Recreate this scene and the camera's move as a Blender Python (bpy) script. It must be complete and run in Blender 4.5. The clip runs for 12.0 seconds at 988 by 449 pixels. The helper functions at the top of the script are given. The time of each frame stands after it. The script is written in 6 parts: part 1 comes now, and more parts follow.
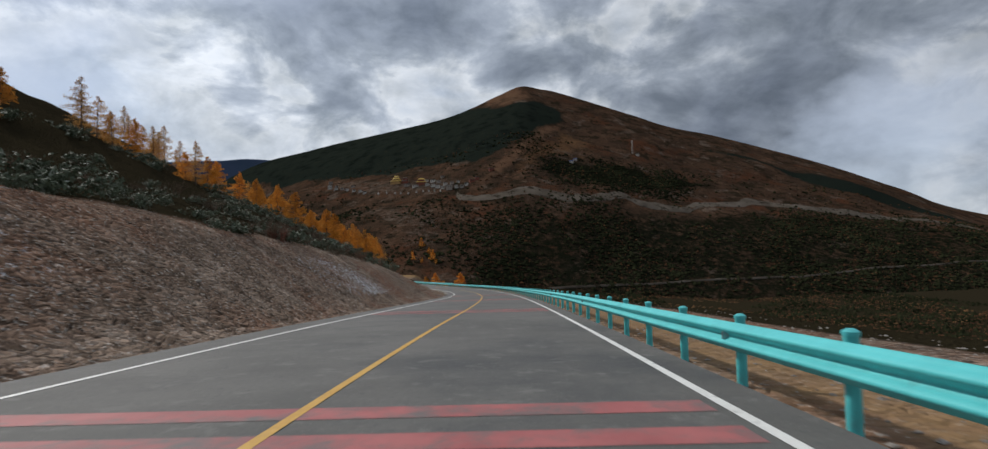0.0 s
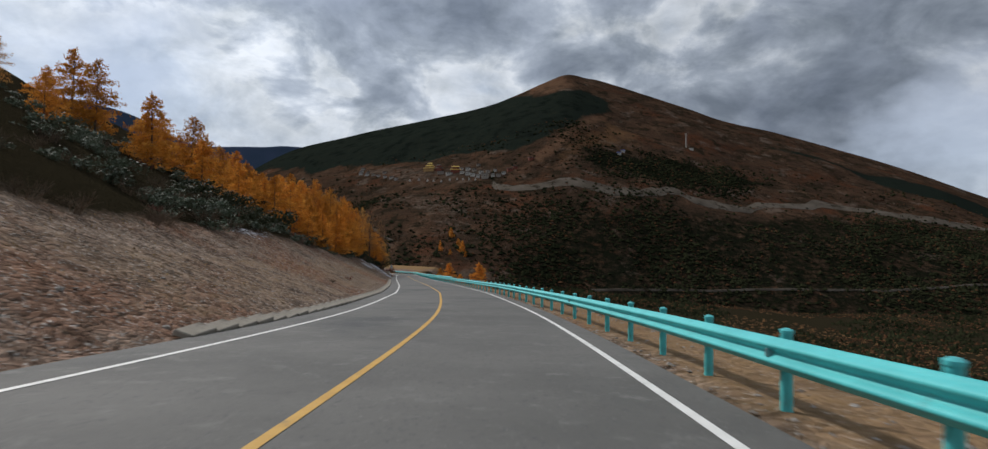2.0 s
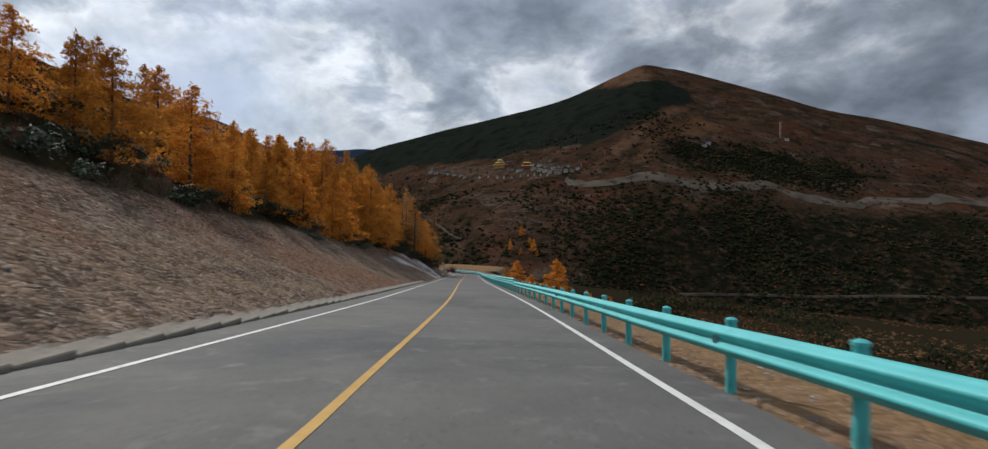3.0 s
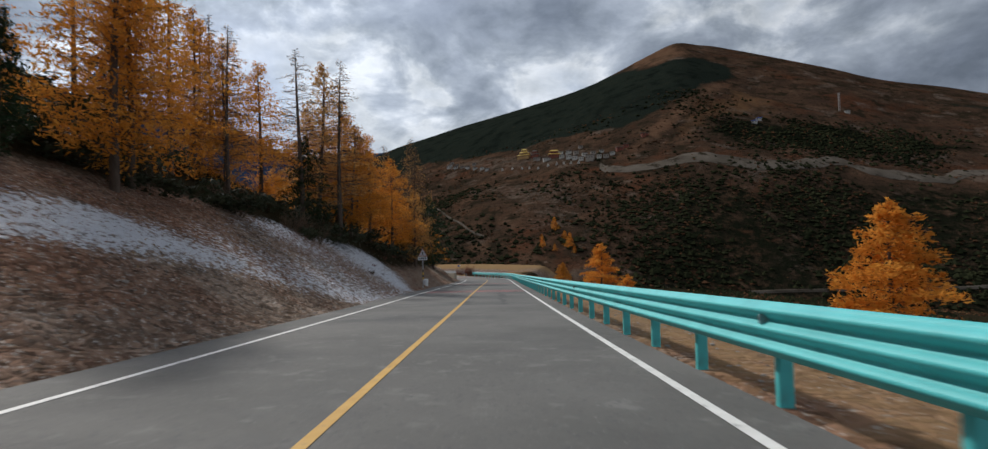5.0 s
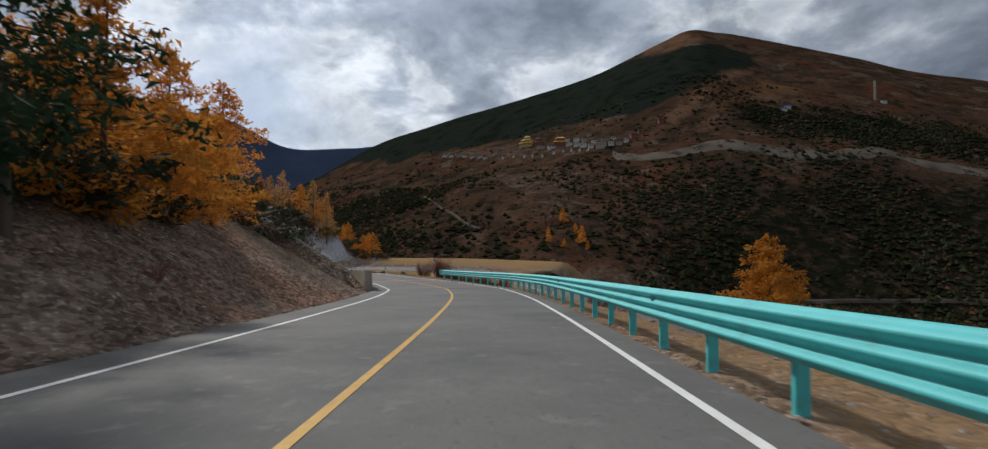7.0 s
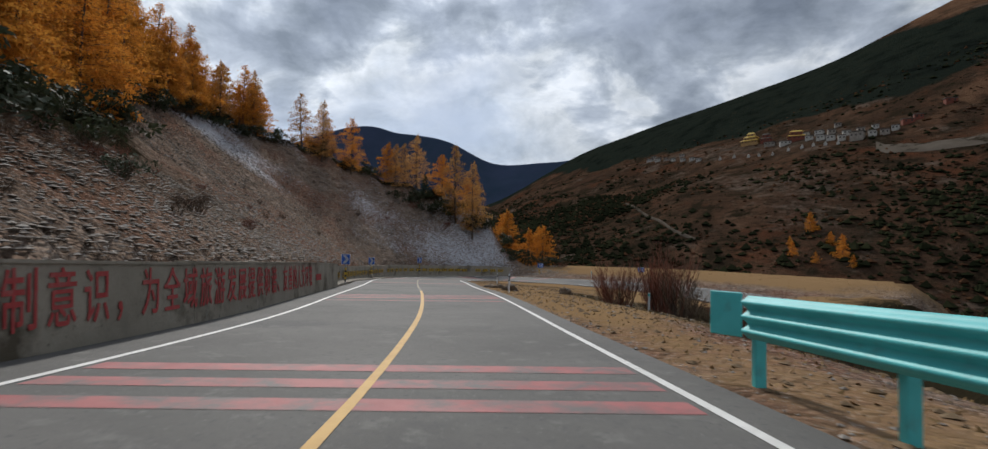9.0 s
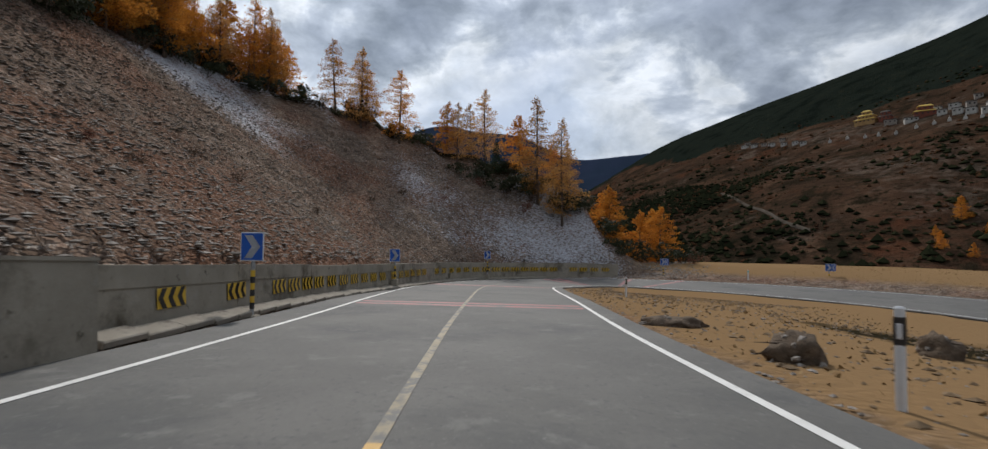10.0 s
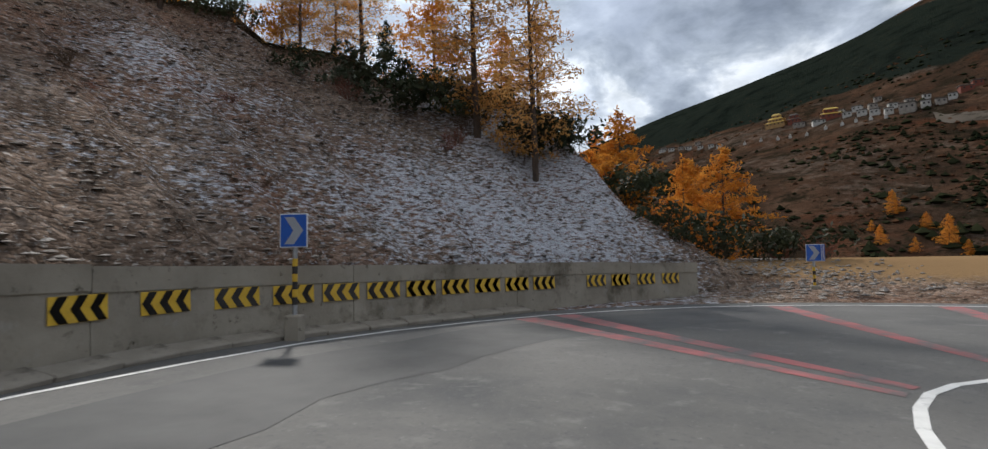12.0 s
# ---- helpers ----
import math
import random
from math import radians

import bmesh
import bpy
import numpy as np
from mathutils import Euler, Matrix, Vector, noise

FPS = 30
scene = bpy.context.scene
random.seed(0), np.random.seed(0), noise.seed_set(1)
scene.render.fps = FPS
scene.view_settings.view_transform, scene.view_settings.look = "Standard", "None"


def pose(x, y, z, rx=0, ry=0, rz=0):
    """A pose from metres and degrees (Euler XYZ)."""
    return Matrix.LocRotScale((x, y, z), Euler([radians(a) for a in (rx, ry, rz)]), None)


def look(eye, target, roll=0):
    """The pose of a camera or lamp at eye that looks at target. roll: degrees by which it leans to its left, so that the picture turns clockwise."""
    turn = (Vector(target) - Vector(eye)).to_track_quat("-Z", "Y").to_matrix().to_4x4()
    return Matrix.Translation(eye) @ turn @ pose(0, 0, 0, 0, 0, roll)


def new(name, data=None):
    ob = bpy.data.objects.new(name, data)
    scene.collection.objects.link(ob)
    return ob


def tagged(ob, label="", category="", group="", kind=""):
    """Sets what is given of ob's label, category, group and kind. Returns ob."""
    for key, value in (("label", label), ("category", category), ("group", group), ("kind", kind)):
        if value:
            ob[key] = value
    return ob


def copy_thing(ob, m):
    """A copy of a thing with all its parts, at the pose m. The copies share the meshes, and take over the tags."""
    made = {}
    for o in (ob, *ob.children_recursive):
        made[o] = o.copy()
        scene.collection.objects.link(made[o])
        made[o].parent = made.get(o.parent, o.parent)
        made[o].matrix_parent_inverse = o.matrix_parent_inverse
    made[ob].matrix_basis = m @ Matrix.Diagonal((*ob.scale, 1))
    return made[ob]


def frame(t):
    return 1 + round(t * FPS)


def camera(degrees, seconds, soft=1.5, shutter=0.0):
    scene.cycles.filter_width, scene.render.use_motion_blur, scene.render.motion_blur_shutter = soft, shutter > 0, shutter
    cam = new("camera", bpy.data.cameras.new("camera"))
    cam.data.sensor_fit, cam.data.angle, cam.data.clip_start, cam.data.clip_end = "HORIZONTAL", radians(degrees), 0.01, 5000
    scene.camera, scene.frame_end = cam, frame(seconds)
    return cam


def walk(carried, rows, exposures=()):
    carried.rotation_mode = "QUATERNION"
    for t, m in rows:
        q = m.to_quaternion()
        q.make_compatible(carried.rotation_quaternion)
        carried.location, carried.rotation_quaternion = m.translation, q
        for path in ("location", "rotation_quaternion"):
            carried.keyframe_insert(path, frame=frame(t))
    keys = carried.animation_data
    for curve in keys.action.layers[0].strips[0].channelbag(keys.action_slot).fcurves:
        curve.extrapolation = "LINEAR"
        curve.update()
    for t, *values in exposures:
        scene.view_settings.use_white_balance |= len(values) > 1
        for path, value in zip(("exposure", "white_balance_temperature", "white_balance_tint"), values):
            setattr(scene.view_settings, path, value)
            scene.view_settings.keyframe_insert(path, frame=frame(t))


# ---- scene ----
# ------------------------------------------------------------------ camera
cam = camera(84.0, 12.0, soft=1.35, shutter=0.06)
# seconds, eye, (yaw to the left, pitch up, roll)
PATH = [
    (0, (0.00, 0.00, 0.00), (0.01, 1.85, -1.50)),
    (0.5, (0.22, 13.48, -0.98), (-1.24, 1.43, -1.01)),
    (1, (0.57, 27.84, -2.09), (-0.73, 1.18, -0.88)),
    (1.5, (0.65, 43.83, -3.36), (1.00, 1.44, 0.06)),
    (2, (0.06, 60.99, -4.70), (3.94, 1.61, 0.97)),
    (2.5, (-1.52, 78.40, -5.93), (7.51, 1.63, 1.30)),
    (3, (-4.35, 96.24, -7.06), (11.39, 1.59, 1.04)),
    (3.2, (-5.82, 103.50, -7.52), (12.58, 1.59, 0.94)),
    (3.6, (-9.15, 117.93, -8.42), (14.11, 1.55, 0.44)),
    (4, (-12.72, 132.15, -9.30), (14.63, 1.49, -0.34)),
    (4.4, (-16.31, 146.22, -10.16), (14.52, 1.49, -1.03)),
    (4.8, (-19.83, 160.15, -11.01), (14.17, 1.63, -1.26)),
    (5, (-21.54, 167.07, -11.42), (13.94, 1.76, -1.15)),
    (5.5, (-25.75, 184.26, -12.45), (13.73, 1.68, -0.67)),
    (6, (-29.86, 201.09, -13.42), (13.60, 1.58, -0.80)),
    (6.5, (-33.82, 217.50, -14.36), (13.56, 1.58, -0.42)),
    (6.7, (-35.38, 223.97, -14.74), (13.59, 1.57, -0.35)),
    (7.1, (-38.39, 236.25, -15.46), (13.88, 1.71, 0.12)),
    (7.5, (-41.23, 247.35, -16.09), (14.77, 2.01, 0.90)),
    (7.9, (-44.08, 257.22, -16.65), (17.29, 2.34, 1.58)),
    (8.3, (-47.17, 265.75, -17.14), (22.42, 2.59, 1.76)),
    (8.5, (-48.94, 269.59, -17.36), (26.09, 2.67, 1.61)),
    (9, (-54.69, 279.12, -17.85), (34.66, 2.92, 1.27)),
    (9.5, (-61.78, 288.18, -18.20), (40.12, 2.64, 0.94)),
    (10, (-69.16, 296.36, -18.44), (42.79, 2.51, 0.67)),
    (10.5, (-76.26, 303.83, -18.72), (43.27, 2.52, 0.80)),
    (11, (-82.53, 310.70, -19.07), (42.12, 3.16, 0.18)),
    (11.5, (-87.28, 316.57, -19.34), (40.47, 3.71, -1.07)),
    (12, (-90.98, 322.36, -19.54), (34.37, 3.60, -0.97)),
]


def aim(eye, turn):
    yaw, pitch, roll = (radians(a) for a in turn)
    ahead = Vector((-math.sin(yaw) * math.cos(pitch), math.cos(yaw) * math.cos(pitch), math.sin(pitch)))
    return look(Vector(eye), Vector(eye) + 2 * ahead, turn[2])


walk(cam, [(t, aim(eye, turn)) for t, eye, turn in PATH], [(0.0, 0.0), (3.0, 0.03), (5.0, 0.1), (5.5, 0.25), (6.0, 0.2), (6.5, 0.08), (8.5, 0.0), (11.0, 0.05), (11.5, 0.15), (12.0, 0.42)])

# ------------------------------------------------------------------ light
SUN_AZ, SUN_EL = 50.0, 40.0          # degrees to the left of +y, and up
scene.view_settings.exposure = 0.0
world = bpy.data.worlds.new("sky")
scene.world = world
world.use_nodes = True


def build_sky(tree):
    n, l = tree.nodes, tree.links
    n.clear()

    def node(kind, **values):
        made = n.new(kind)
        for key, value in values.items():
            made.inputs[key].default_value = value
        return made

    def math_node(op, a, b=None):
        made = n.new("ShaderNodeMath")
        made.operation = op
        for i, v in enumerate((a, b)):
            if v is None:
                continue
            if isinstance(v, (int, float)):
                made.inputs[i].default_value = v
            else:
                l.new(v, made.inputs[i])
        return made.outputs[0]

    sky = n.new("ShaderNodeTexSky")
    sky.sky_type, sky.sun_disc = "NISHITA", False
    sky.sun_elevation, sky.sun_rotation = radians(SUN_EL), radians(-SUN_AZ)
    sky.altitude, sky.air_density, sky.dust_density = 3500, 1.0, 0.6
    at = n.new("ShaderNodeTexCoord").outputs["Generated"]
    parts = n.new("ShaderNodeSeparateXYZ")
    l.new(at, parts.inputs[0])
    flat = n.new("ShaderNodeCombineXYZ")
    l.new(parts.outputs[0], flat.inputs[0])
    l.new(parts.outputs[1], flat.inputs[1])
    l.new(math_node("MULTIPLY", parts.outputs[2], 1.7), flat.inputs[2])

    def noise_at(scale, detail, rough, offset, twist=0.0):
        shift = n.new("ShaderNodeVectorMath")
        shift.operation = "ADD"
        shift.inputs[1].default_value = offset
        l.new(flat.outputs[0], shift.inputs[0])
        made = node("ShaderNodeTexNoise", Scale=scale, Detail=detail, Roughness=rough, Distortion=twist)
        l.new(shift.outputs[0], made.inputs["Vector"])
        return made.outputs["Fac"]

    def ramp(fac, stops):
        made = n.new("ShaderNodeValToRGB")
        l.new(fac, made.inputs[0])
        el = made.color_ramp.elements
        while len(el) < len(stops):
            el.new(0.5)
        for e, (p, c) in zip(el, stops):
            e.position, e.color = p, (*c, 1)
        return made.outputs[0]

    def mix(fac, a, b):
        made = n.new("ShaderNodeMix")
        made.data_type = "RGBA"
        l.new(fac, made.inputs[0])
        for i, v in ((6, a), (7, b)):
            if isinstance(v, tuple):
                made.inputs[i].default_value = (*v, 1)
            else:
                l.new(v, made.inputs[i])
        return made.outputs[2]

    both = math_node("ADD", math_node("MULTIPLY", noise_at(2.3, 4, 0.5, (3.1, 1.7, 0.4)), 0.5), math_node("MULTIPLY", noise_at(6.4, 10, 0.56, (7.3, 4.4, 1.0), 0.35), 0.5))
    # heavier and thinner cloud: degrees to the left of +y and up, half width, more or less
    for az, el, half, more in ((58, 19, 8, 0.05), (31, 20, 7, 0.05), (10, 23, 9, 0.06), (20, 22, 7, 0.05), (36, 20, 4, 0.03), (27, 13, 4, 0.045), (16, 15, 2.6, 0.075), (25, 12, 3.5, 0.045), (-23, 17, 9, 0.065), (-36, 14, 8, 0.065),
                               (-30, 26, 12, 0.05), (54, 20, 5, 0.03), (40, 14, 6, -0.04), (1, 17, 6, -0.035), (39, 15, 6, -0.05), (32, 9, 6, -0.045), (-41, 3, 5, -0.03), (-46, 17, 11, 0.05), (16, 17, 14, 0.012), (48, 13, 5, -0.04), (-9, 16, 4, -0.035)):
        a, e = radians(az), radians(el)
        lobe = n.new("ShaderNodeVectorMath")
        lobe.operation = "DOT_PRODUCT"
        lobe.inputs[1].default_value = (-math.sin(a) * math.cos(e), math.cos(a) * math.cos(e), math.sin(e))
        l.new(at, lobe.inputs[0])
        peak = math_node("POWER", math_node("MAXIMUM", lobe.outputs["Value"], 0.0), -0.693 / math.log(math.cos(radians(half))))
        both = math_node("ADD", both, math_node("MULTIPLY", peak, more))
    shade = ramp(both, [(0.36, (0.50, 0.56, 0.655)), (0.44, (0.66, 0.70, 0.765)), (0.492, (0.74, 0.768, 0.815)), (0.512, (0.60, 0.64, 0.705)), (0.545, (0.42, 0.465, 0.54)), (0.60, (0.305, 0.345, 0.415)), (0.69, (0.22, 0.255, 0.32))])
    rim = ramp(noise_at(9.5, 9, 0.58, (1.3, 9.4, 2.0), 0.3), [(0.36, (0.72, 0.76, 0.79)), (0.60, (1.10, 1.13, 1.16))])
    puff = n.new("ShaderNodeMix")
    puff.data_type, puff.blend_type = "RGBA", "MULTIPLY"
    puff.inputs[0].default_value = 1.0
    l.new(shade, puff.inputs[6])
    l.new(rim, puff.inputs[7])
    toward = n.new("ShaderNodeVectorMath")
    toward.operation = "DOT_PRODUCT"
    toward.inputs[1].default_value = (-math.sin(radians(SUN_AZ)) * math.cos(radians(SUN_EL)), math.cos(radians(SUN_AZ)) * math.cos(radians(SUN_EL)), math.sin(radians(SUN_EL)))
    l.new(at, toward.inputs[0])
    glow = math_node("ADD", math_node("MULTIPLY", math_node("POWER", math_node("MAXIMUM", toward.outputs["Value"], 0.0), 3.0), 0.64), 0.66)
    lit = n.new("ShaderNodeMix")
    lit.data_type, lit.blend_type = "RGBA", "MULTIPLY"
    lit.inputs[0].default_value = 1.0
    l.new(puff.outputs[2], lit.inputs[6])
    l.new(glow, lit.inputs[7])
    puff = lit
    cover = ramp(noise_at(1.6, 7, 0.55, (5.1, 2.7, 3.0)), [(0.34, (0.25, 0.25, 0.25)), (0.46, (1, 1, 1))])
    blue = n.new("ShaderNodeMix")
    blue.data_type, blue.blend_type = "RGBA", "MULTIPLY"
    blue.inputs[0].default_value = 1.0
    l.new(sky.outputs[0], blue.inputs[6])
    blue.inputs[7].default_value = (0.10, 0.10, 0.10, 1)
    veil = mix(math_node("MULTIPLY", 0.6, 1.0), blue.outputs[2], (0.66, 0.71, 0.80))
    whole = mix(cover, veil, puff.outputs[2])
    back = node("ShaderNodeBackground", Strength=1.0)
    l.new(whole, back.inputs[0])
    l.new(back.outputs[0], n.new("ShaderNodeOutputWorld").inputs[0])


build_sky(world.node_tree)
sun = new("sun", bpy.data.lights.new("sun", "SUN"))
sun.data.energy, sun.data.angle, sun.data.color = 2.5, radians(4.0), (1.0, 0.965, 0.915)
sun_way = Vector((-math.sin(radians(SUN_AZ)) * math.cos(radians(SUN_EL)), math.cos(radians(SUN_AZ)) * math.cos(radians(SUN_EL)), math.sin(radians(SUN_EL))))
sun.matrix_world = look(sun_way * 100, (0, 0, 0))


# ------------------------------------------------------------------ materials
def material(name, stops, scale=1.0, rough=0.85, bump=0.3, bump_scale=None, metal=0.0, detail=8.0, second=None, random_by=0.0, spec=0.3, stretch=None, bump_dist=0.05, covers=(), through_leaf=0.0, shards=None):
    """Colour from two noises at real size: stops over the large one, the fine one mixed in. second: (colour, scale, low, high) patches over it."""
    m = bpy.data.materials.new(name)
    m.use_nodes = True
    n, l = m.node_tree.nodes, m.node_tree.links
    shader = n["Principled BSDF"]
    shader.inputs["Roughness"].default_value, shader.inputs["Metallic"].default_value = rough, metal
    shader.inputs["Specular IOR Level"].default_value = spec
    at = n.new("ShaderNodeTexCoord").outputs["Object"]
    if random_by:
        info = n.new("ShaderNodeObjectInfo")
        shift = n.new("ShaderNodeVectorMath")
        shift.operation = "MULTIPLY_ADD"
        shift.inputs[1].default_value = (1, 1, 1)
        grow = n.new("ShaderNodeMath")
        grow.operation = "MULTIPLY"
        grow.inputs[1].default_value = 57.0
        l.new(info.outputs["Random"], grow.inputs[0])
        l.new(at, shift.inputs[0])
        l.new(grow.outputs[0], shift.inputs[2])
        at = shift.outputs[0]
    if stretch:
        wide = n.new("ShaderNodeVectorMath")
        wide.operation = "MULTIPLY"
        wide.inputs[1].default_value = stretch
        l.new(at, wide.inputs[0])
        at = wide.outputs[0]
    big = n.new("ShaderNodeTexNoise")
    big.inputs["Scale"].default_value, big.inputs["Detail"].default_value, big.inputs["Roughness"].default_value = scale, detail, 0.62
    l.new(at, big.inputs["Vector"])
    ramp = n.new("ShaderNodeValToRGB")
    el = ramp.color_ramp.elements
    while len(el) < len(stops):
        el.new(0.5)
    for e, (p, c) in zip(el, stops):
        e.position, e.color = p, (*c, 1)
    l.new(big.outputs["Fac"], ramp.inputs[0])
    colour = ramp.outputs[0]
    if second:
        for tint, size, low, high in ([second] if isinstance(second, tuple) else second):
            patch = n.new("ShaderNodeTexNoise")
            patch.inputs["Scale"].default_value, patch.inputs["Detail"].default_value, patch.inputs["Roughness"].default_value = size, 9, 0.68
            shift = n.new("ShaderNodeVectorMath")
            shift.inputs[1].default_value = (31.7 * size + 3, 11.3, 5.1)
            l.new(at, shift.inputs[0])
            l.new(shift.outputs[0], patch.inputs["Vector"])
            span = n.new("ShaderNodeMapRange")
            span.inputs["From Min"].default_value, span.inputs["From Max"].default_value = low, high
            l.new(patch.outputs["Fac"], span.inputs["Value"])
            over = n.new("ShaderNodeMix")
            over.data_type = "RGBA"
            l.new(span.outputs[0], over.inputs[0])
            l.new(colour, over.inputs[6])
            over.inputs[7].default_value = (*tint, 1)
            colour = over.outputs[2]
    if shards:
        size, low, high = shards
        lie = n.new("ShaderNodeVectorMath")
        lie.operation = "MULTIPLY"
        lie.inputs[1].default_value = (1, 1, 2.4)
        bend = n.new("ShaderNodeTexNoise")
        bend.inputs["Scale"].default_value, bend.inputs["Detail"].default_value = 1.3, 4
        l.new(at, bend.inputs["Vector"])
        push = n.new("ShaderNodeVectorMath")
        push.operation = "MULTIPLY_ADD"
        push.inputs[1].default_value = (0.9, 0.9, 0.5)
        l.new(bend.outputs["Color"], push.inputs[0])
        l.new(at, push.inputs[2])
        l.new(push.outputs[0], lie.inputs[0])
        cells = n.new("ShaderNodeTexVoronoi")
        cells.inputs["Scale"].default_value, cells.inputs["Randomness"].default_value = size, 1.0
        l.new(lie.outputs[0], cells.inputs["Vector"])
        pale = n.new("ShaderNodeSeparateColor")
        l.new(cells.outputs["Color"], pale.inputs[0])
        span = n.new("ShaderNodeMapRange")
        span.inputs["To Min"].default_value, span.inputs["To Max"].default_value = low, high
        l.new(pale.outputs[0], span.inputs["Value"])
        tone = n.new("ShaderNodeHueSaturation")
        l.new(span.outputs[0], tone.inputs["Value"])
        l.new(colour, tone.inputs["Color"])
        colour = tone.outputs[0]
    for tint, channel, size, low, high, *flat in covers:
        mask = n.new("ShaderNodeSeparateColor")
        given = n.new("ShaderNodeAttribute")
        given.attribute_name = "cover" if channel < 3 else "cover_more"
        l.new(given.outputs["Color"], mask.inputs[0])
        grain = n.new("ShaderNodeTexNoise")
        grain.inputs["Scale"].default_value, grain.inputs["Detail"].default_value, grain.inputs["Roughness"].default_value = size, 10, 0.72
        l.new(at, grain.inputs["Vector"])
        if flat:
            lie = n.new("ShaderNodeVectorMath")
            lie.operation = "MULTIPLY"
            lie.inputs[1].default_value = (1, 1, flat[0])
            l.new(at, lie.inputs[0])
            l.new(lie.outputs[0], grain.inputs["Vector"])
        both = n.new("ShaderNodeMath")
        both.operation = "ADD"
        l.new(mask.outputs[channel % 3], both.inputs[0])
        l.new(grain.outputs["Fac"], both.inputs[1])
        span = n.new("ShaderNodeMapRange")
        span.inputs["From Min"].default_value, span.inputs["From Max"].default_value = low, high
        l.new(both.outputs[0], span.inputs["Value"])
        over = n.new("ShaderNodeMix")
        over.data_type = "RGBA"
        l.new(span.outputs[0], over.inputs[0])
        l.new(colour, over.inputs[6])
        over.inputs[7].default_value = (*tint, 1)
        colour = over.outputs[2]
    if random_by:
        bright = n.new("ShaderNodeHueSaturation")
        span = n.new("ShaderNodeMapRange")
        span.inputs["To Min"].default_value, span.inputs["To Max"].default_value = 1 - random_by, 1 + random_by
        l.new(info.outputs["Random"], span.inputs["Value"])
        l.new(span.outputs[0], bright.inputs["Value"])
        l.new(colour, bright.inputs["Color"])
        colour = bright.outputs[0]
    l.new(colour, shader.inputs["Base Color"])
    if through_leaf:
        thin = n.new("ShaderNodeBsdfTranslucent")
        l.new(colour, thin.inputs["Color"])
        blend = n.new("ShaderNodeMixShader")
        blend.inputs[0].default_value = through_leaf
        l.new(shader.outputs[0], blend.inputs[1])
        l.new(thin.outputs[0], blend.inputs[2])
        l.new(blend.outputs[0], n["Material Output"].inputs["Surface"])
    if bump:
        fine = n.new("ShaderNodeTexNoise")
        fine.inputs["Scale"].default_value, fine.inputs["Detail"].default_value, fine.inputs["Roughness"].default_value = bump_scale or scale * 6, 6, 0.65
        l.new(at, fine.inputs["Vector"])
        b = n.new("ShaderNodeBump")
        b.inputs["Strength"].default_value, b.inputs["Distance"].default_value = bump, bump_dist
        l.new(fine.outputs["Fac"], b.inputs["Height"])
        if shards:
            heap = n.new("ShaderNodeMath")
            heap.operation = "MULTIPLY_ADD"
            heap.inputs[1].default_value = -0.6
            l.new(cells.outputs["Distance"], heap.inputs[0])
            l.new(fine.outputs["Fac"], heap.inputs[2])
            given, mask, calm, level = n.new("ShaderNodeAttribute"), n.new("ShaderNodeSeparateColor"), n.new("ShaderNodeMapRange"), n.new("ShaderNodeMath")
            given.attribute_name, level.operation = "cover", "MULTIPLY"
            l.new(given.outputs["Color"], mask.inputs[0])
            l.new(mask.outputs[1], calm.inputs["Value"])
            calm.inputs["To Min"].default_value, calm.inputs["To Max"].default_value = 1.0, 0.12
            l.new(heap.outputs[0], level.inputs[0])
            l.new(calm.outputs[0], level.inputs[1])
            l.new(level.outputs[0], b.inputs["Height"])
        l.new(b.outputs[0], shader.inputs["Normal"])
    return m


ASPHALT = material("asphalt", [(0.3, (0.088, 0.0855, 0.080)), (0.7, (0.141, 0.1355, 0.126))], 0.35, 0.8, 0.35, 60, second=[((0.066, 0.067, 0.068), 0.16, 0.53, 0.66), ((0.165, 0.16, 0.15), 2.2, 0.56, 0.70), ((0.075, 0.075, 0.076), 14, 0.56, 0.66), ((0.19, 0.185, 0.175), 22, 0.60, 0.68)], stretch=(1, 1, 1), bump_dist=0.01)
WHITE_PAINT = material("white_road_paint", [(0.3, (0.62, 0.61, 0.58)), (0.6, (0.75, 0.74, 0.71))], 3, 0.6, 0.1, 40, second=((0.25, 0.24, 0.23), 5, 0.58, 0.72))
YELLOW_PAINT = material("yellow_road_paint", [(0.3, (0.48, 0.265, 0.05)), (0.6, (0.57, 0.335, 0.075))], 3, 0.6, 0.1, 40, second=((0.24, 0.18, 0.09), 4, 0.58, 0.74))
WORN_PAINT = material("worn_yellow_paint", [(0.3, (0.25, 0.205, 0.13)), (0.6, (0.32, 0.27, 0.18))], 3, 0.7, 0.1, 40, second=((0.14, 0.135, 0.125), 3.5, 0.46, 0.56))
RED_PAINT = material("red_road_paint", [(0.3, (0.30, 0.085, 0.085)), (0.65, (0.40, 0.13, 0.125))], 1.5, 0.65, 0.1, 40, second=((0.135, 0.12, 0.115), 1.8, 0.44, 0.64))
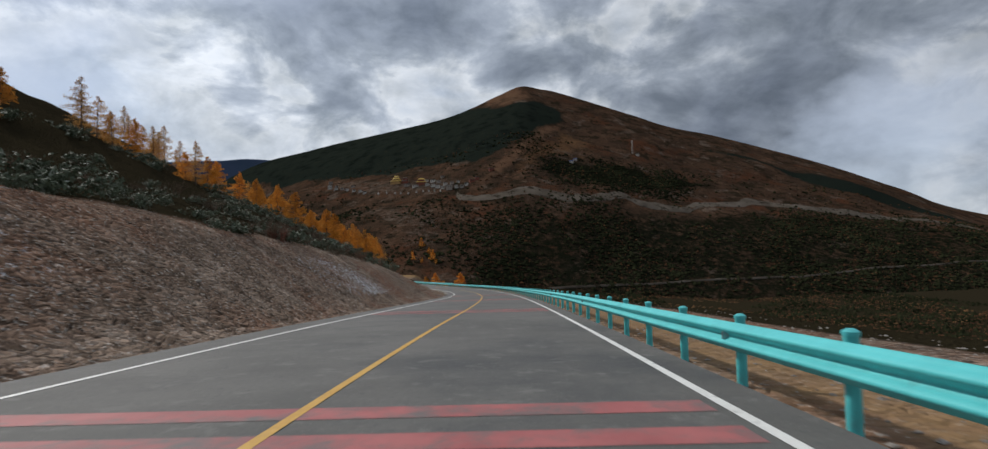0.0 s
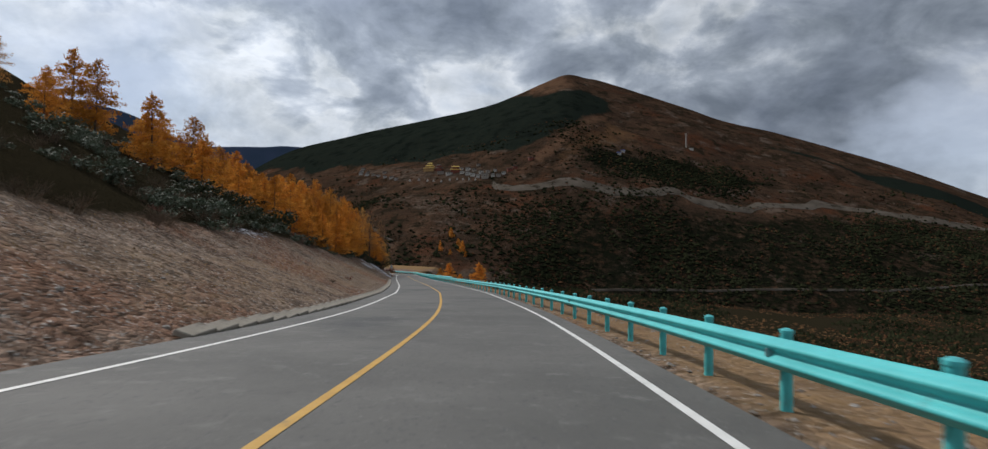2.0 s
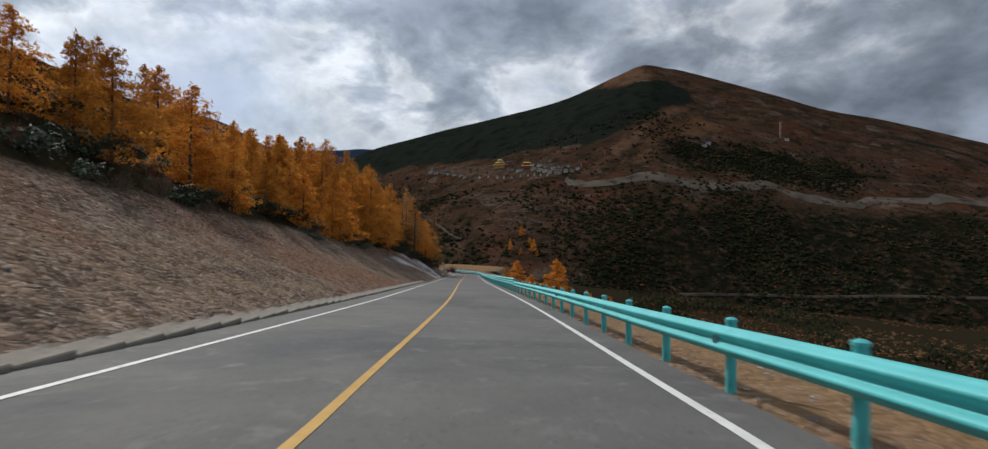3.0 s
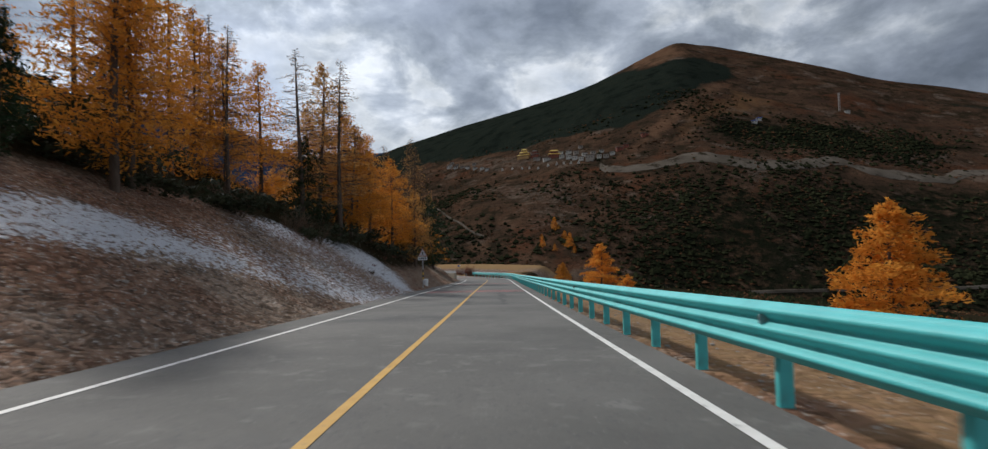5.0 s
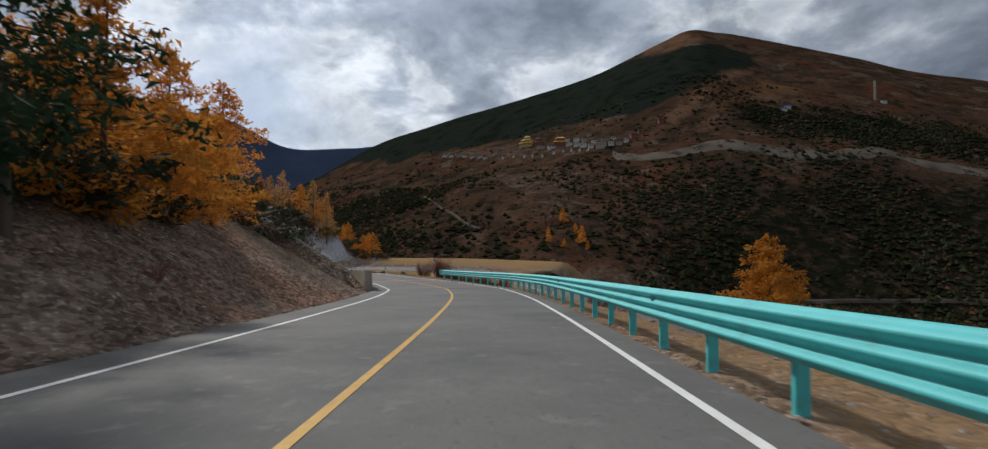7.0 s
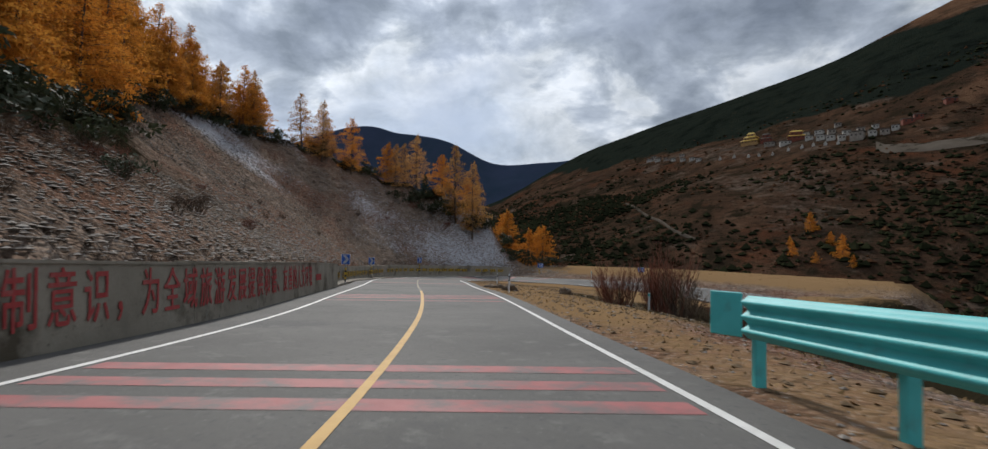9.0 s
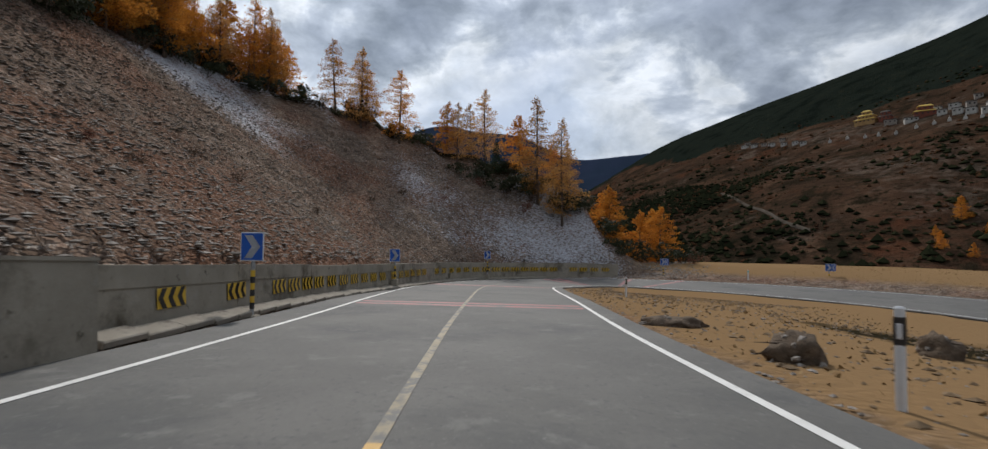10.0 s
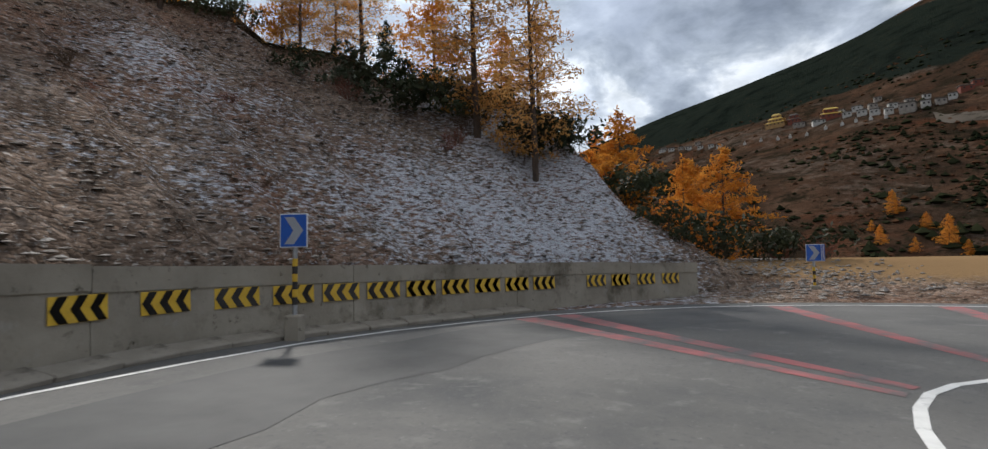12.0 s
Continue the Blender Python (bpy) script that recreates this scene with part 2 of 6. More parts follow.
SCREE = material("hillside_scree", [(0.3, (0.094, 0.070, 0.053)), (0.5, (0.178, 0.129, 0.098)), (0.68, (0.272, 0.210, 0.166))], 0.9, 0.95, 1.0, 2.6,
                 second=[((0.178, 0.100, 0.068), 0.09, 0.46, 0.60), ((0.34, 0.31, 0.28), 8.5, 0.55, 0.64), ((0.060, 0.046, 0.035), 2.3, 0.57, 0.67)], bump_dist=0.25, spec=0.0,
                 covers=[((0.24, 0.152, 0.078), 1, 0.9, 0.85, 1.35), ((0.027, 0.022, 0.013), 2, 0.9, 0.80, 1.2), ((0.56, 0.57, 0.61), 0, 3.6, 1.10, 1.20, 2.6)], shards=(5.5, 0.6, 1.6))
TURQUOISE = material("turquoise_paint", [(0.3, (0.062, 0.46, 0.475)), (0.6, (0.085, 0.55, 0.565))], 2, 0.55, 0.06, 20, second=[((0.09, 0.34, 0.35), 2.5, 0.6, 0.76), ((0.16, 0.20, 0.19), 9, 0.68, 0.74)], spec=0.5)
CONCRETE = material("weathered_concrete", [(0.3, (0.225, 0.198, 0.158)), (0.65, (0.345, 0.308, 0.25))], 0.8, 0.9, 0.3, 14, second=[((0.10, 0.083, 0.06), 0.7, 0.52, 0.68), ((0.33, 0.31, 0.275), 2.2, 0.6, 0.75), ((0.07, 0.058, 0.042), 5, 0.6, 0.72)], spec=0.1)
FAR_SLOPE = material("brown_heath_slope", [(0.32, (0.036, 0.023, 0.015)), (0.46, (0.054, 0.033, 0.022)), (0.58, (0.076, 0.043, 0.027)), (0.72, (0.115, 0.070, 0.045))], 0.030, 0.95, 0.9, 0.25,
                     second=[((0.135, 0.098, 0.072), 0.07, 0.62, 0.69), ((0.016, 0.016, 0.009), 0.11, 0.57, 0.66), ((0.085, 0.036, 0.020), 0.016, 0.53, 0.64), ((0.027, 0.020, 0.013), 0.042, 0.50, 0.60), ((0.115, 0.084, 0.064), 0.024, 0.57, 0.66), ((0.018, 0.017, 0.010), 0.32, 0.56, 0.64)], bump_dist=3, spec=0.0,
                     covers=[((0.145, 0.112, 0.088), 3, 0.12, 0.98, 1.30), ((0.135, 0.072, 0.036), 4, 0.05, 1.0, 1.32), ((0.030, 0.030, 0.016), 3, 0.22, 1.42, 1.55), ((0.0150, 0.0195, 0.0150), 0, 0.06, 0.86, 1.06), ((0.027, 0.027, 0.017), 0, 0.14, 1.52, 1.66), ((0.0085, 0.011, 0.009), 0, 0.035, 1.50, 1.60),
                             ((0.0095, 0.0108, 0.0064), 1, 0.11, 0.98, 1.16), ((0.125, 0.070, 0.042), 2, 0.06, 0.95, 1.25), ((0.021, 0.020, 0.012), 5, 0.16, 1.05, 1.20)])
SCAR = material("bare_road_cut", [(0.3, (0.058, 0.047, 0.036)), (0.65, (0.125, 0.105, 0.085))], 0.05, 0.95, 0.6, 0.3, second=((0.030, 0.024, 0.016), 0.06, 0.55, 0.63), bump_dist=1.0, spec=0.0)
# woods of the far ridge: the blue of distance haze is put into the base colour
HAZED_RIDGE = material("distant_ridge", [(0.35, (0.035, 0.055, 0.085)), (0.65, (0.05, 0.065, 0.11))], 0.004, 1.0, 0.3, 0.02, bump_dist=10, spec=0.0)
BARK = material("larch_bark", [(0.3, (0.045, 0.033, 0.026)), (0.65, (0.12, 0.088, 0.068))], 5, 0.95, 0.6, 20, stretch=(1, 1, 0.3), random_by=0.15)
LARCH = material("golden_larch_needles", [(0.3, (0.41, 0.145, 0.023)), (0.5, (0.56, 0.232, 0.037)), (0.7, (0.65, 0.32, 0.065))], 0.7, 0.85, 0, random_by=0.25, spec=0.05, through_leaf=0.45)
LARCH_PALE = material("pale_larch_needles", [(0.3, (0.46, 0.21, 0.055)), (0.5, (0.57, 0.30, 0.095)), (0.7, (0.62, 0.40, 0.16))], 0.7, 0.85, 0, random_by=0.2, spec=0.05, through_leaf=0.4)
SPRUCE = material("spruce_needles", [(0.3, (0.014, 0.028, 0.014)), (0.65, (0.035, 0.06, 0.028))], 1.5, 0.85, 0, random_by=0.15, spec=0.12, through_leaf=0.2)
BUSH = material("dark_bush_leaves", [(0.3, (0.02, 0.03, 0.014)), (0.65, (0.06, 0.065, 0.035))], 2.0, 0.7, 0, random_by=0.25, spec=0.15, through_leaf=0.2)

# ------------------------------------------------------------------ building helpers
def link_mesh(name, verts, faces, mat, parent=None, smooth=False):
    data = bpy.data.meshes.new(name)
    data.from_pydata([tuple(map(float, v)) for v in verts], [], [tuple(int(i) for i in f) for f in faces])
    if smooth:
        data.polygons.foreach_set("use_smooth", [True] * len(data.polygons))
    data.materials.append(mat)
    ob = new(name, data)
    ob.parent = parent
    return ob


def part(name, bm, mat, parent=None, label="", smooth=False):
    data = bpy.data.meshes.new(name)
    bm.normal_update()
    bm.to_mesh(data)
    bm.free()
    if smooth:
        data.polygons.foreach_set("use_smooth", [True] * len(data.polygons))
    data.materials.append(mat)
    ob = new(name, data)
    ob.parent = parent
    if label:
        tagged(ob, label)
    return ob


def grid_faces(rows, cols):
    i = np.arange(rows * cols).reshape(rows, cols)
    return np.stack([i[:-1, :-1], i[:-1, 1:], i[1:, 1:], i[1:, :-1]], -1).reshape(-1, 4)


def fbm(x, y, scale, octaves=5, seed=0.0, gain=0.5):
    """Smooth value noise over arrays, about -1 to 1."""
    total, amp, norm = np.zeros(np.shape(x)), 1.0, 0.0
    for k in range(octaves):
        u, v = np.asarray(x) / scale + 17.3 * k + seed, np.asarray(y) / scale - 9.1 * k + seed * 1.7
        iu, iv = np.floor(u), np.floor(v)
        fu, fv = u - iu, v - iv
        fu, fv = fu * fu * (3 - 2 * fu), fv * fv * (3 - 2 * fv)

        def lattice(a, b):
            h = np.sin(a * 127.1 + b * 311.7 + k * 74.7) * 43758.5453
            return 2 * (h - np.floor(h)) - 1

        total = total + amp * ((lattice(iu, iv) * (1 - fu) + lattice(iu + 1, iv) * fu) * (1 - fv) + (lattice(iu, iv + 1) * (1 - fu) + lattice(iu + 1, iv + 1) * fu) * fv)
        norm, amp, scale = norm + amp, amp * gain, scale / 2.03
    return total / norm


def smooth_curve(points, step):
    """A Catmull-Rom curve through points, resampled at even steps of the first two axes."""
    p = np.asarray(points, float)
    p = np.vstack([2 * p[0] - p[1], p, 2 * p[-1] - p[-2]])
    out = []
    for a, b, c, d in zip(p[:-3], p[1:-2], p[2:-1], p[3:]):
        for u in np.linspace(0, 1, 24, endpoint=False):
            out.append(0.5 * (2 * b + (c - a) * u + (2 * a - 5 * b + 4 * c - d) * u * u + (3 * b - a - 3 * c + d) * u ** 3))
    out = np.array(out + [p[-2]])
    run = np.r_[0, np.cumsum(np.hypot(*np.diff(out[:, :2], axis=0).T))]
    at = np.arange(0, run[-1], step)
    return np.stack([np.interp(at, run, out[:, k]) for k in range(out.shape[1])], 1)


def pick(s, table):
    """Straight interpolation of a table of (where, value) pairs."""
    a = np.array(table, float)
    return np.interp(s, a[:, 0], a[:, 1])


# ------------------------------------------------------------------ the road's plan
EYE = 1.18
# by the time at which the drive passes: yellow line, right edge line, left edge line (metres to the right of the eye)
LANES = [(0.0, -1.9, 2.02, -5.6), (0.3, -1.93, 2.0, -5.7), (0.65, -1.9, 1.94, -5.8), (1.2, -1.85, 1.65, -5.75), (1.5, -1.85, 1.68, -5.6), (2.17, -1.66, 1.8, -4.9), (2.35, -1.5, 1.9, -4.6), (2.65, -1.36, 1.95, -4.3), (3.15, -1.43, 1.84, -4.42),
         (5.15, -1.38, 1.81, -4.53), (6.2, -1.45, 1.78, -4.7), (6.67, -1.45, 1.71, -4.45), (8.3, -1.3, 2.15, -4.9), (8.77, -1.2, 2.25, -5.03), (9.0, -1.15, 2.2, -4.75), (9.25, -1.02, 2.12, -4.4),
         (9.5, -0.92, 2.05, -4.2), (9.75, -0.85, 2.18, -4.17), (10.0, -0.75, 2.3, -4.05)]
pairs = []                                            # outer x, y, inner x, y, z, share of the yellow line
for back in (60, 40, 20):
    pairs.append((-5.1, -back, 1.95, -back, 0.07 * back - EYE, 3.35 / 7.05))
for t, eye, turn in PATH:
    if t > 10.0:
        break
    yaw = radians(turn[0] - 0.3)
    right = np.array((math.cos(yaw), math.sin(yaw)))
    yellow, edge_r, edge_l = (float(np.interp(t, [r[0] for r in LANES], [r[k] for r in LANES])) for k in (1, 2, 3))
    o, i = np.array(eye[:2]) + right * edge_l, np.array(eye[:2]) + right * edge_r
    pairs.append((*o, *i, eye[2] - EYE, (yellow - edge_l) / (edge_r - edge_l)))
HAIRPIN = [(-79.6, 301.7, -74.2, 305.4, -19.93), (-85.8, 308.0, -79.9, 312.1, -20.2), (-91.6, 314.1, -85.4, 318.5, -20.5), (-96.3, 320.1, -88.9, 323.0, -20.74),
           (-98.7, 325.6, -90.3, 325.9, -20.90), (-99.1, 330.5, -90.7, 328.0, -20.97), (-97.2, 336, -90.4, 330.0, -21.0), (-93.2, 340.2, -89.2, 331.3, -21.02),
           (-87, 342.4, -86.5, 332.2, -21.05), (-80, 343, -80, 332.3, -21.1), (-70, 342, -72, 331, -21.3), (-60, 337, -64, 327, -21.7),
           (-50, 327.5, -56.5, 320.5, -22.1), (-41.5, 313.5, -48.8, 310, -22.6), (-35, 300, -42.5, 297.5, -23.0), (-27, 283, -34.5, 280, -23.8),
           (-12, 265, -18, 260, -25.5), (35, 236, 31, 230, -31.0), (110, 195, 107, 189, -38.0)]
pairs += [(*row, 0.49) for row in HAIRPIN]
mid = [((a + c) / 2, (b + d) / 2, a, b, c, d, z, f) for a, b, c, d, z, f in pairs]
ROAD = smooth_curve(mid, 1.5)                         # middle x, y, outer x, y, inner x, y, z, share
run = np.r_[0, np.cumsum(np.hypot(*np.diff(ROAD[:, :2], axis=0).T))]


def station(x, y):
    return float(run[np.argmin(np.hypot(ROAD[:, 0] - x, ROAD[:, 1] - y))])


S0 = station(0, 0)
S_WALL_A, S_WALL_B, S_WALL_C = station(-51, 267), station(-79, 306), station(-92, 336)
S_TURN = S_WALL_C + 3                                 # just past the apex of the hairpin
UP = run <= S_TURN


def side_of(points, mask):
    """For x, y: the nearest station of the masked road, how far it lies beyond the left (+) or right (-) edge line, the side, and the road's height."""
    c, o, i = ROAD[mask][:, :2], ROAD[mask][:, 2:4], ROAD[mask][:, 4:6]
    s, z = run[mask], ROAD[mask][:, 6]
    half = np.hypot(*(o - i).T) / 2
    n = (o - i) / (2 * half)[:, None]
    best = np.empty(len(points), int)
    for k in range(0, len(points), 20000):
        p = points[k:k + 20000]
        best[k:k + 20000] = np.argmin((p[:, :1] - c[:, 0]) ** 2 + (p[:, 1:] - c[:, 1]) ** 2, 1)
    off = points - c[best]
    q = (off * n[best]).sum(1)
    along = np.hypot(*(off - q[:, None] * n[best]).T)
    beyond = np.sign(q) * np.hypot(np.maximum(np.abs(q) - half[best], 0), np.maximum(along - 2, 0))
    beyond = np.where(np.abs(q) < half[best], np.where(along > 2, np.sign(q) * np.maximum(along - 2, 0), 0.0), beyond)
    lean = np.gradient(z) / np.maximum(np.gradient(s), 0.1)
    way = np.stack([n[:, 1], -n[:, 0]], 1)[best]
    ahead = (off * way).sum(1)
    return s[best] + np.clip(ahead, -0.75, 0.75), beyond, z[best] + np.clip(ahead, -1.2, 1.2) * lean[best]


DRIFT = [(-130, 296), (-126, 306), (-122, 316), (-116.5, 328.5), (-109, 334), (-102, 339.5), (-97, 343.5)]   # a band of thin snow down the slope


def hill_profile(s, d):
    """Height over the road of the uphill side, d metres beyond the left edge line."""
    toe = pick(s, [(0, 1.5), (S_WALL_A - 4, 1.6), (S_WALL_A - 1, 2.2), (S_WALL_B - 1, 2.2), (S_WALL_B + 1, 2.3), (S_WALL_C - 20, 1.7), (S_WALL_C - 10, 2.1), (S_WALL_C - 4, 3.4), (S_WALL_C, 5.2), (S_WALL_C + 3, 7.0)])
    wall = pick(s, [(S_WALL_A - 1, 0.0), (S_WALL_A + 1, 1.1), (S_WALL_C, 1.1), (S_WALL_C + 4, 0.6)])
    cut = pick(s, [(0, 0.75), (S0 + 55, 0.75), (S0 + 80, 0.42), (S0 + 140, 0.5), (S0 + 200, 0.62), (S0 + 230, 0.75), (S_WALL_A, 0.6), (S0 + 318, 0.62), (S0 + 338, 0.73), (S_WALL_C, 0.72)])
    top = pick(s, [(0, 4.0), (S0 + 20, 3.8), (S0 + 45, 3.3), (S0 + 70, 2.6), (S0 + 100, 2.6), (S0 + 150, 3.0), (S0 + 190, 4.6), (S0 + 230, 4.5), (S_WALL_A, 4.2), (S0 + 318, 6.5), (S0 + 330, 12.0), (S0 + 341, 17.5), (S0 + 350, 17.5), (S0 + 354, 12.0), (S0 + 358, 7.5)])
    above = pick(s, [(0, 0.32), (S0 + 22, 0.34), (S0 + 40, 0.44), (S0 + 70, 0.52), (S0 + 150, 0.55), (S0 + 215, 0.52), (S0 + 232, 0.36), (S_WALL_A, 0.36), (S0 + 325, 0.36), (S0 + 342, 0.02), (S_WALL_C, -0.1)])
    u = np.maximum(d - toe, 0)
    first = top / cut
    h = np.where(u < first, u * cut, top + (u - first) * above)
    far = np.maximum(u - 60, 0)
    h = h - far * above * 0.5 - np.maximum(u - 180, 0) * above * 0.5
    return h + wall * np.clip((d - toe) / 0.35, 0, 1)


def ground_height(x, y, cover=False):
    p = np.stack([np.ravel(x), np.ravel(y)], 1).astype(float)
    s, d, z = side_of(p, UP)
    s2, d2, z2 = side_of(p, ~UP)
    verge = pick(s, [(0, 9.0), (S0 + 25, 8.0), (S0 + 70, 3.2), (S0 + 200, 2.6), (S0 + 250, 3.0), (S0 + 285, 4.0), (S0 + 296, 7.0), (S0 + 304, 14.0), (S0 + 314, 34.0)])
    # the hill ends at a gully behind the end of the wall
    e = (p[:, 0] + 95.0) * 0.62 + (p[:, 1] - 345.5) * 0.78
    fade = np.clip(1 - (e + 4.0) / 9.0, 0, 1)
    fade = fade * fade * (3 - 2 * fade)
    rough = fbm(p[:, 0], p[:, 1], 9.0, 5, 1.3)
    swell = fbm(p[:, 0], p[:, 1], 38.0, 3, 5.3)
    ledge = fbm(p[:, 0], p[:, 1], 3.2, 3, 8.8)
    left = z + fade * (hill_profile(s, d) + np.clip((d - 3) / 8, 0, 1) * (0.75 * rough + 0.22 * ledge + 1.6 * swell * np.clip((d - 8) / 20, 0, 1)))
    drop = np.maximum(-d - verge, 0)
    right = z - 0.10 + 0.07 * np.clip((-d - 0.25) / 0.3, 0, 1) - 0.03 * np.minimum(-d, verge) - 0.62 * drop + 0.16 * rough * np.clip((-d - 1) / 2, 0, 1) + 0.8 * rough * np.clip(drop / 10, 0, 1)
    left = left - 0.14 * np.clip((1.25 - d) / 0.35, 0, 1)
    one = np.where(d > 0, left, np.where(d < 0, right, z - 0.12))
    near_turn = np.clip((S_TURN + 33 - s2) / 9, 0, 1)
    mound = 1.3 * np.clip((d2 - 2.5) / 7, 0, 1) * near_turn
    out2 = z2 - 0.08 + mound - 0.5 * np.maximum(d2 - 2 - 22 * near_turn, 0)
    two = np.where(d2 > 0, out2, np.where(d2 < 0, z2 - 0.10 + 0.075 * np.clip((-d2 - 0.25) / 0.3, 0, 1), z2 - 0.12)) + 0.12 * rough * np.clip(np.abs(d2) - 1, 0, 1)
    w1, w2 = 1 / (np.abs(d) + 0.05) ** 2.2, 1 / (np.abs(d2) + 0.05) ** 2.2
    onhill = np.clip(fade, 0, 1) * (d > 0)
    w2 = w2 * (1 - onhill)
    w1 = np.where((d > 0) & (fade < 1), w1 * (0.02 + 0.98 * fade), w1)
    w2 = np.where(s < S_TURN - 130, 0, w2)
    z_all = (one * w1 + two * w2) / (w1 + w2)
    valley = np.clip(-36 - 0.09 * (p[:, 0] + 100), -66, -33) + 1.5 * swell
    z_all = np.maximum(z_all, valley)
    z_all = np.where(d == 0, np.minimum(z_all, z - 0.12), z_all)
    z_all = np.where(d2 == 0, np.minimum(z_all, z2 - 0.12), z_all)
    if not cover:
        return z_all.reshape(np.shape(x))

    def blob(s_mid, d_mid, s_wide, d_wide):
        return np.exp(-((s - s_mid) / s_wide) ** 2 - ((d - d_mid) / d_wide) ** 2)

    snow = 0.68 * np.clip((S0 + 78 - s) / 20, 0, 1) * np.clip((d - 1.5) / 1, 0, 1) * np.clip((7.5 - d) / 2, 0, 1) + blob(S0 + 98, 9.5, 10, 1.3) * 0.8 + blob(S0 + 128, 7, 14, 2) * 0.35 + blob(S0 + 174, 6.2, 14, 1.7) * 1.2 + blob(S0 + 200, 4.8, 13, 4.6) * 1.9
    drift = np.full(len(s), 99.0)
    for (ax, ay), (bx, by) in zip(DRIFT[:-1], DRIFT[1:]):
        u = np.clip(((p[:, 0] - ax) * (bx - ax) + (p[:, 1] - ay) * (by - ay)) / ((bx - ax) ** 2 + (by - ay) ** 2), 0, 1)
        drift = np.minimum(drift, np.hypot(p[:, 0] - ax - u * (bx - ax), p[:, 1] - ay - u * (by - ay)))
    snow = snow * 0.75 + 0.62 * np.exp(-(drift / 13.5) ** 2) + 0.20 * np.clip((s - S_WALL_B + 5) / 10, 0, 1) * np.clip((d - 4) / 3, 0, 1)
    snow = np.minimum(snow, 0.595 + 0.10 * blob(S0 + 197, 5, 20, 7)) + 0.26 * rough * (snow > 0.2)
    grass = 0.42 * np.clip((s - S0 - 62) / 12, 0, 1) * np.clip((S0 + 168 - s) / 12, 0, 1) * np.clip((d - 1) / 1, 0, 1) * np.clip((8 - d) / 2, 0, 1) + 0.7 * np.clip(-d, 0, 1) * np.clip((4.5 + d) / 1.5, 0, 1) + np.where(d < 0, np.clip((s - S0 - 298) / 8, 0, 1), 0.0) * np.clip(-d / 2.5, 0, 1) + np.clip((d2 - 3) / 4, 0, 1) * (d2 < 45) * (1 - fade) * near_turn
    top_of = pick(s, [(0, 6.6), (S0 + 45, 6.0), (S0 + 60, 6.5), (S0 + 100, 8.5), (S0 + 195, 9.0), (S0 + 212, 3.4), (S0 + 225, 2.2), (S0 + 245, 2.4), (S_WALL_A, 8.0), (S0 + 318, 10.0), (S0 + 330, 17.0), (S0 + 343, 24.0), (S0 + 350, 23.0), (S0 + 355, 15.0)])
    heath = np.maximum(np.clip((d - top_of) / 3 + 0.5 * rough, 0, 1), 0.46 * np.clip((d - top_of + 9) / 7, 0, 1) * pick(s, [(S0 + 258, 0), (S0 + 264, 1), (S0 + 318, 1), (S0 + 332, 0.15)])) * fade + np.clip((drop - 2) / 4, 0, 1) + (np.abs(d) > 60) + (1 - near_turn) * np.clip((np.abs(d2) - 1.5) / 2, 0, 1) * (d < -6)
    return z_all.reshape(np.shape(x)), np.stack([np.clip(snow, 0, 1) * (d > 0) * fade, np.clip(grass, 0, 1), np.clip(heath, 0, 1), np.ones(len(s))], 1)


# ------------------------------------------------------------------ ground
def spread(low, high, step, far, grow=1.08):
    inner = np.arange(low, high, step)
    reach, a, b, w = [], low, inner[-1], step
    left, right = [], []
    while a > -far:
        w *= grow
        a -= w
        b += w
        left.append(a)
        right.append(b)
    return np.r_[left[::-1], inner, right]


gx, gy = spread(-125, 22, 0.85, 4800), spread(-12, 366, 0.95, 4800)
mx, my = np.meshgrid(gx, gy)
mz, cover = ground_height(mx, my, True)
ground = link_mesh("ground", np.stack([mx, my, mz], -1).reshape(-1, 3), grid_faces(*mx.shape), SCREE, smooth=True)
layer = ground.data.color_attributes.new("cover", "FLOAT_COLOR", "POINT")
layer.data.foreach_set("color", cover.astype(np.float32).ravel())
tagged(ground, "brown stony hillside and valley ground with dry grass", "ground", kind="structure")



def sheet_height(x, y):
    """Height of the built ground sheet."""
    i, j = np.clip(np.searchsorted(gy, y) - 1, 0, len(gy) - 2), np.clip(np.searchsorted(gx, x) - 1, 0, len(gx) - 2)
    fy, fx = (y - gy[i]) / (gy[i + 1] - gy[i]), (x - gx[j]) / (gx[j + 1] - gx[j])
    return (mz[i, j] * (1 - fx) + mz[i, j + 1] * fx) * (1 - fy) + (mz[i + 1, j] * (1 - fx) + mz[i + 1, j + 1] * fx) * fy


# ------------------------------------------------------------------ road surface and its lines
outer, inner, road_z, share = ROAD[:, 2:4], ROAD[:, 4:6], ROAD[:, 6], ROAD[:, 7]
wide = np.hypot(*(outer - inner).T)
across = (inner - outer) / wide[:, None]


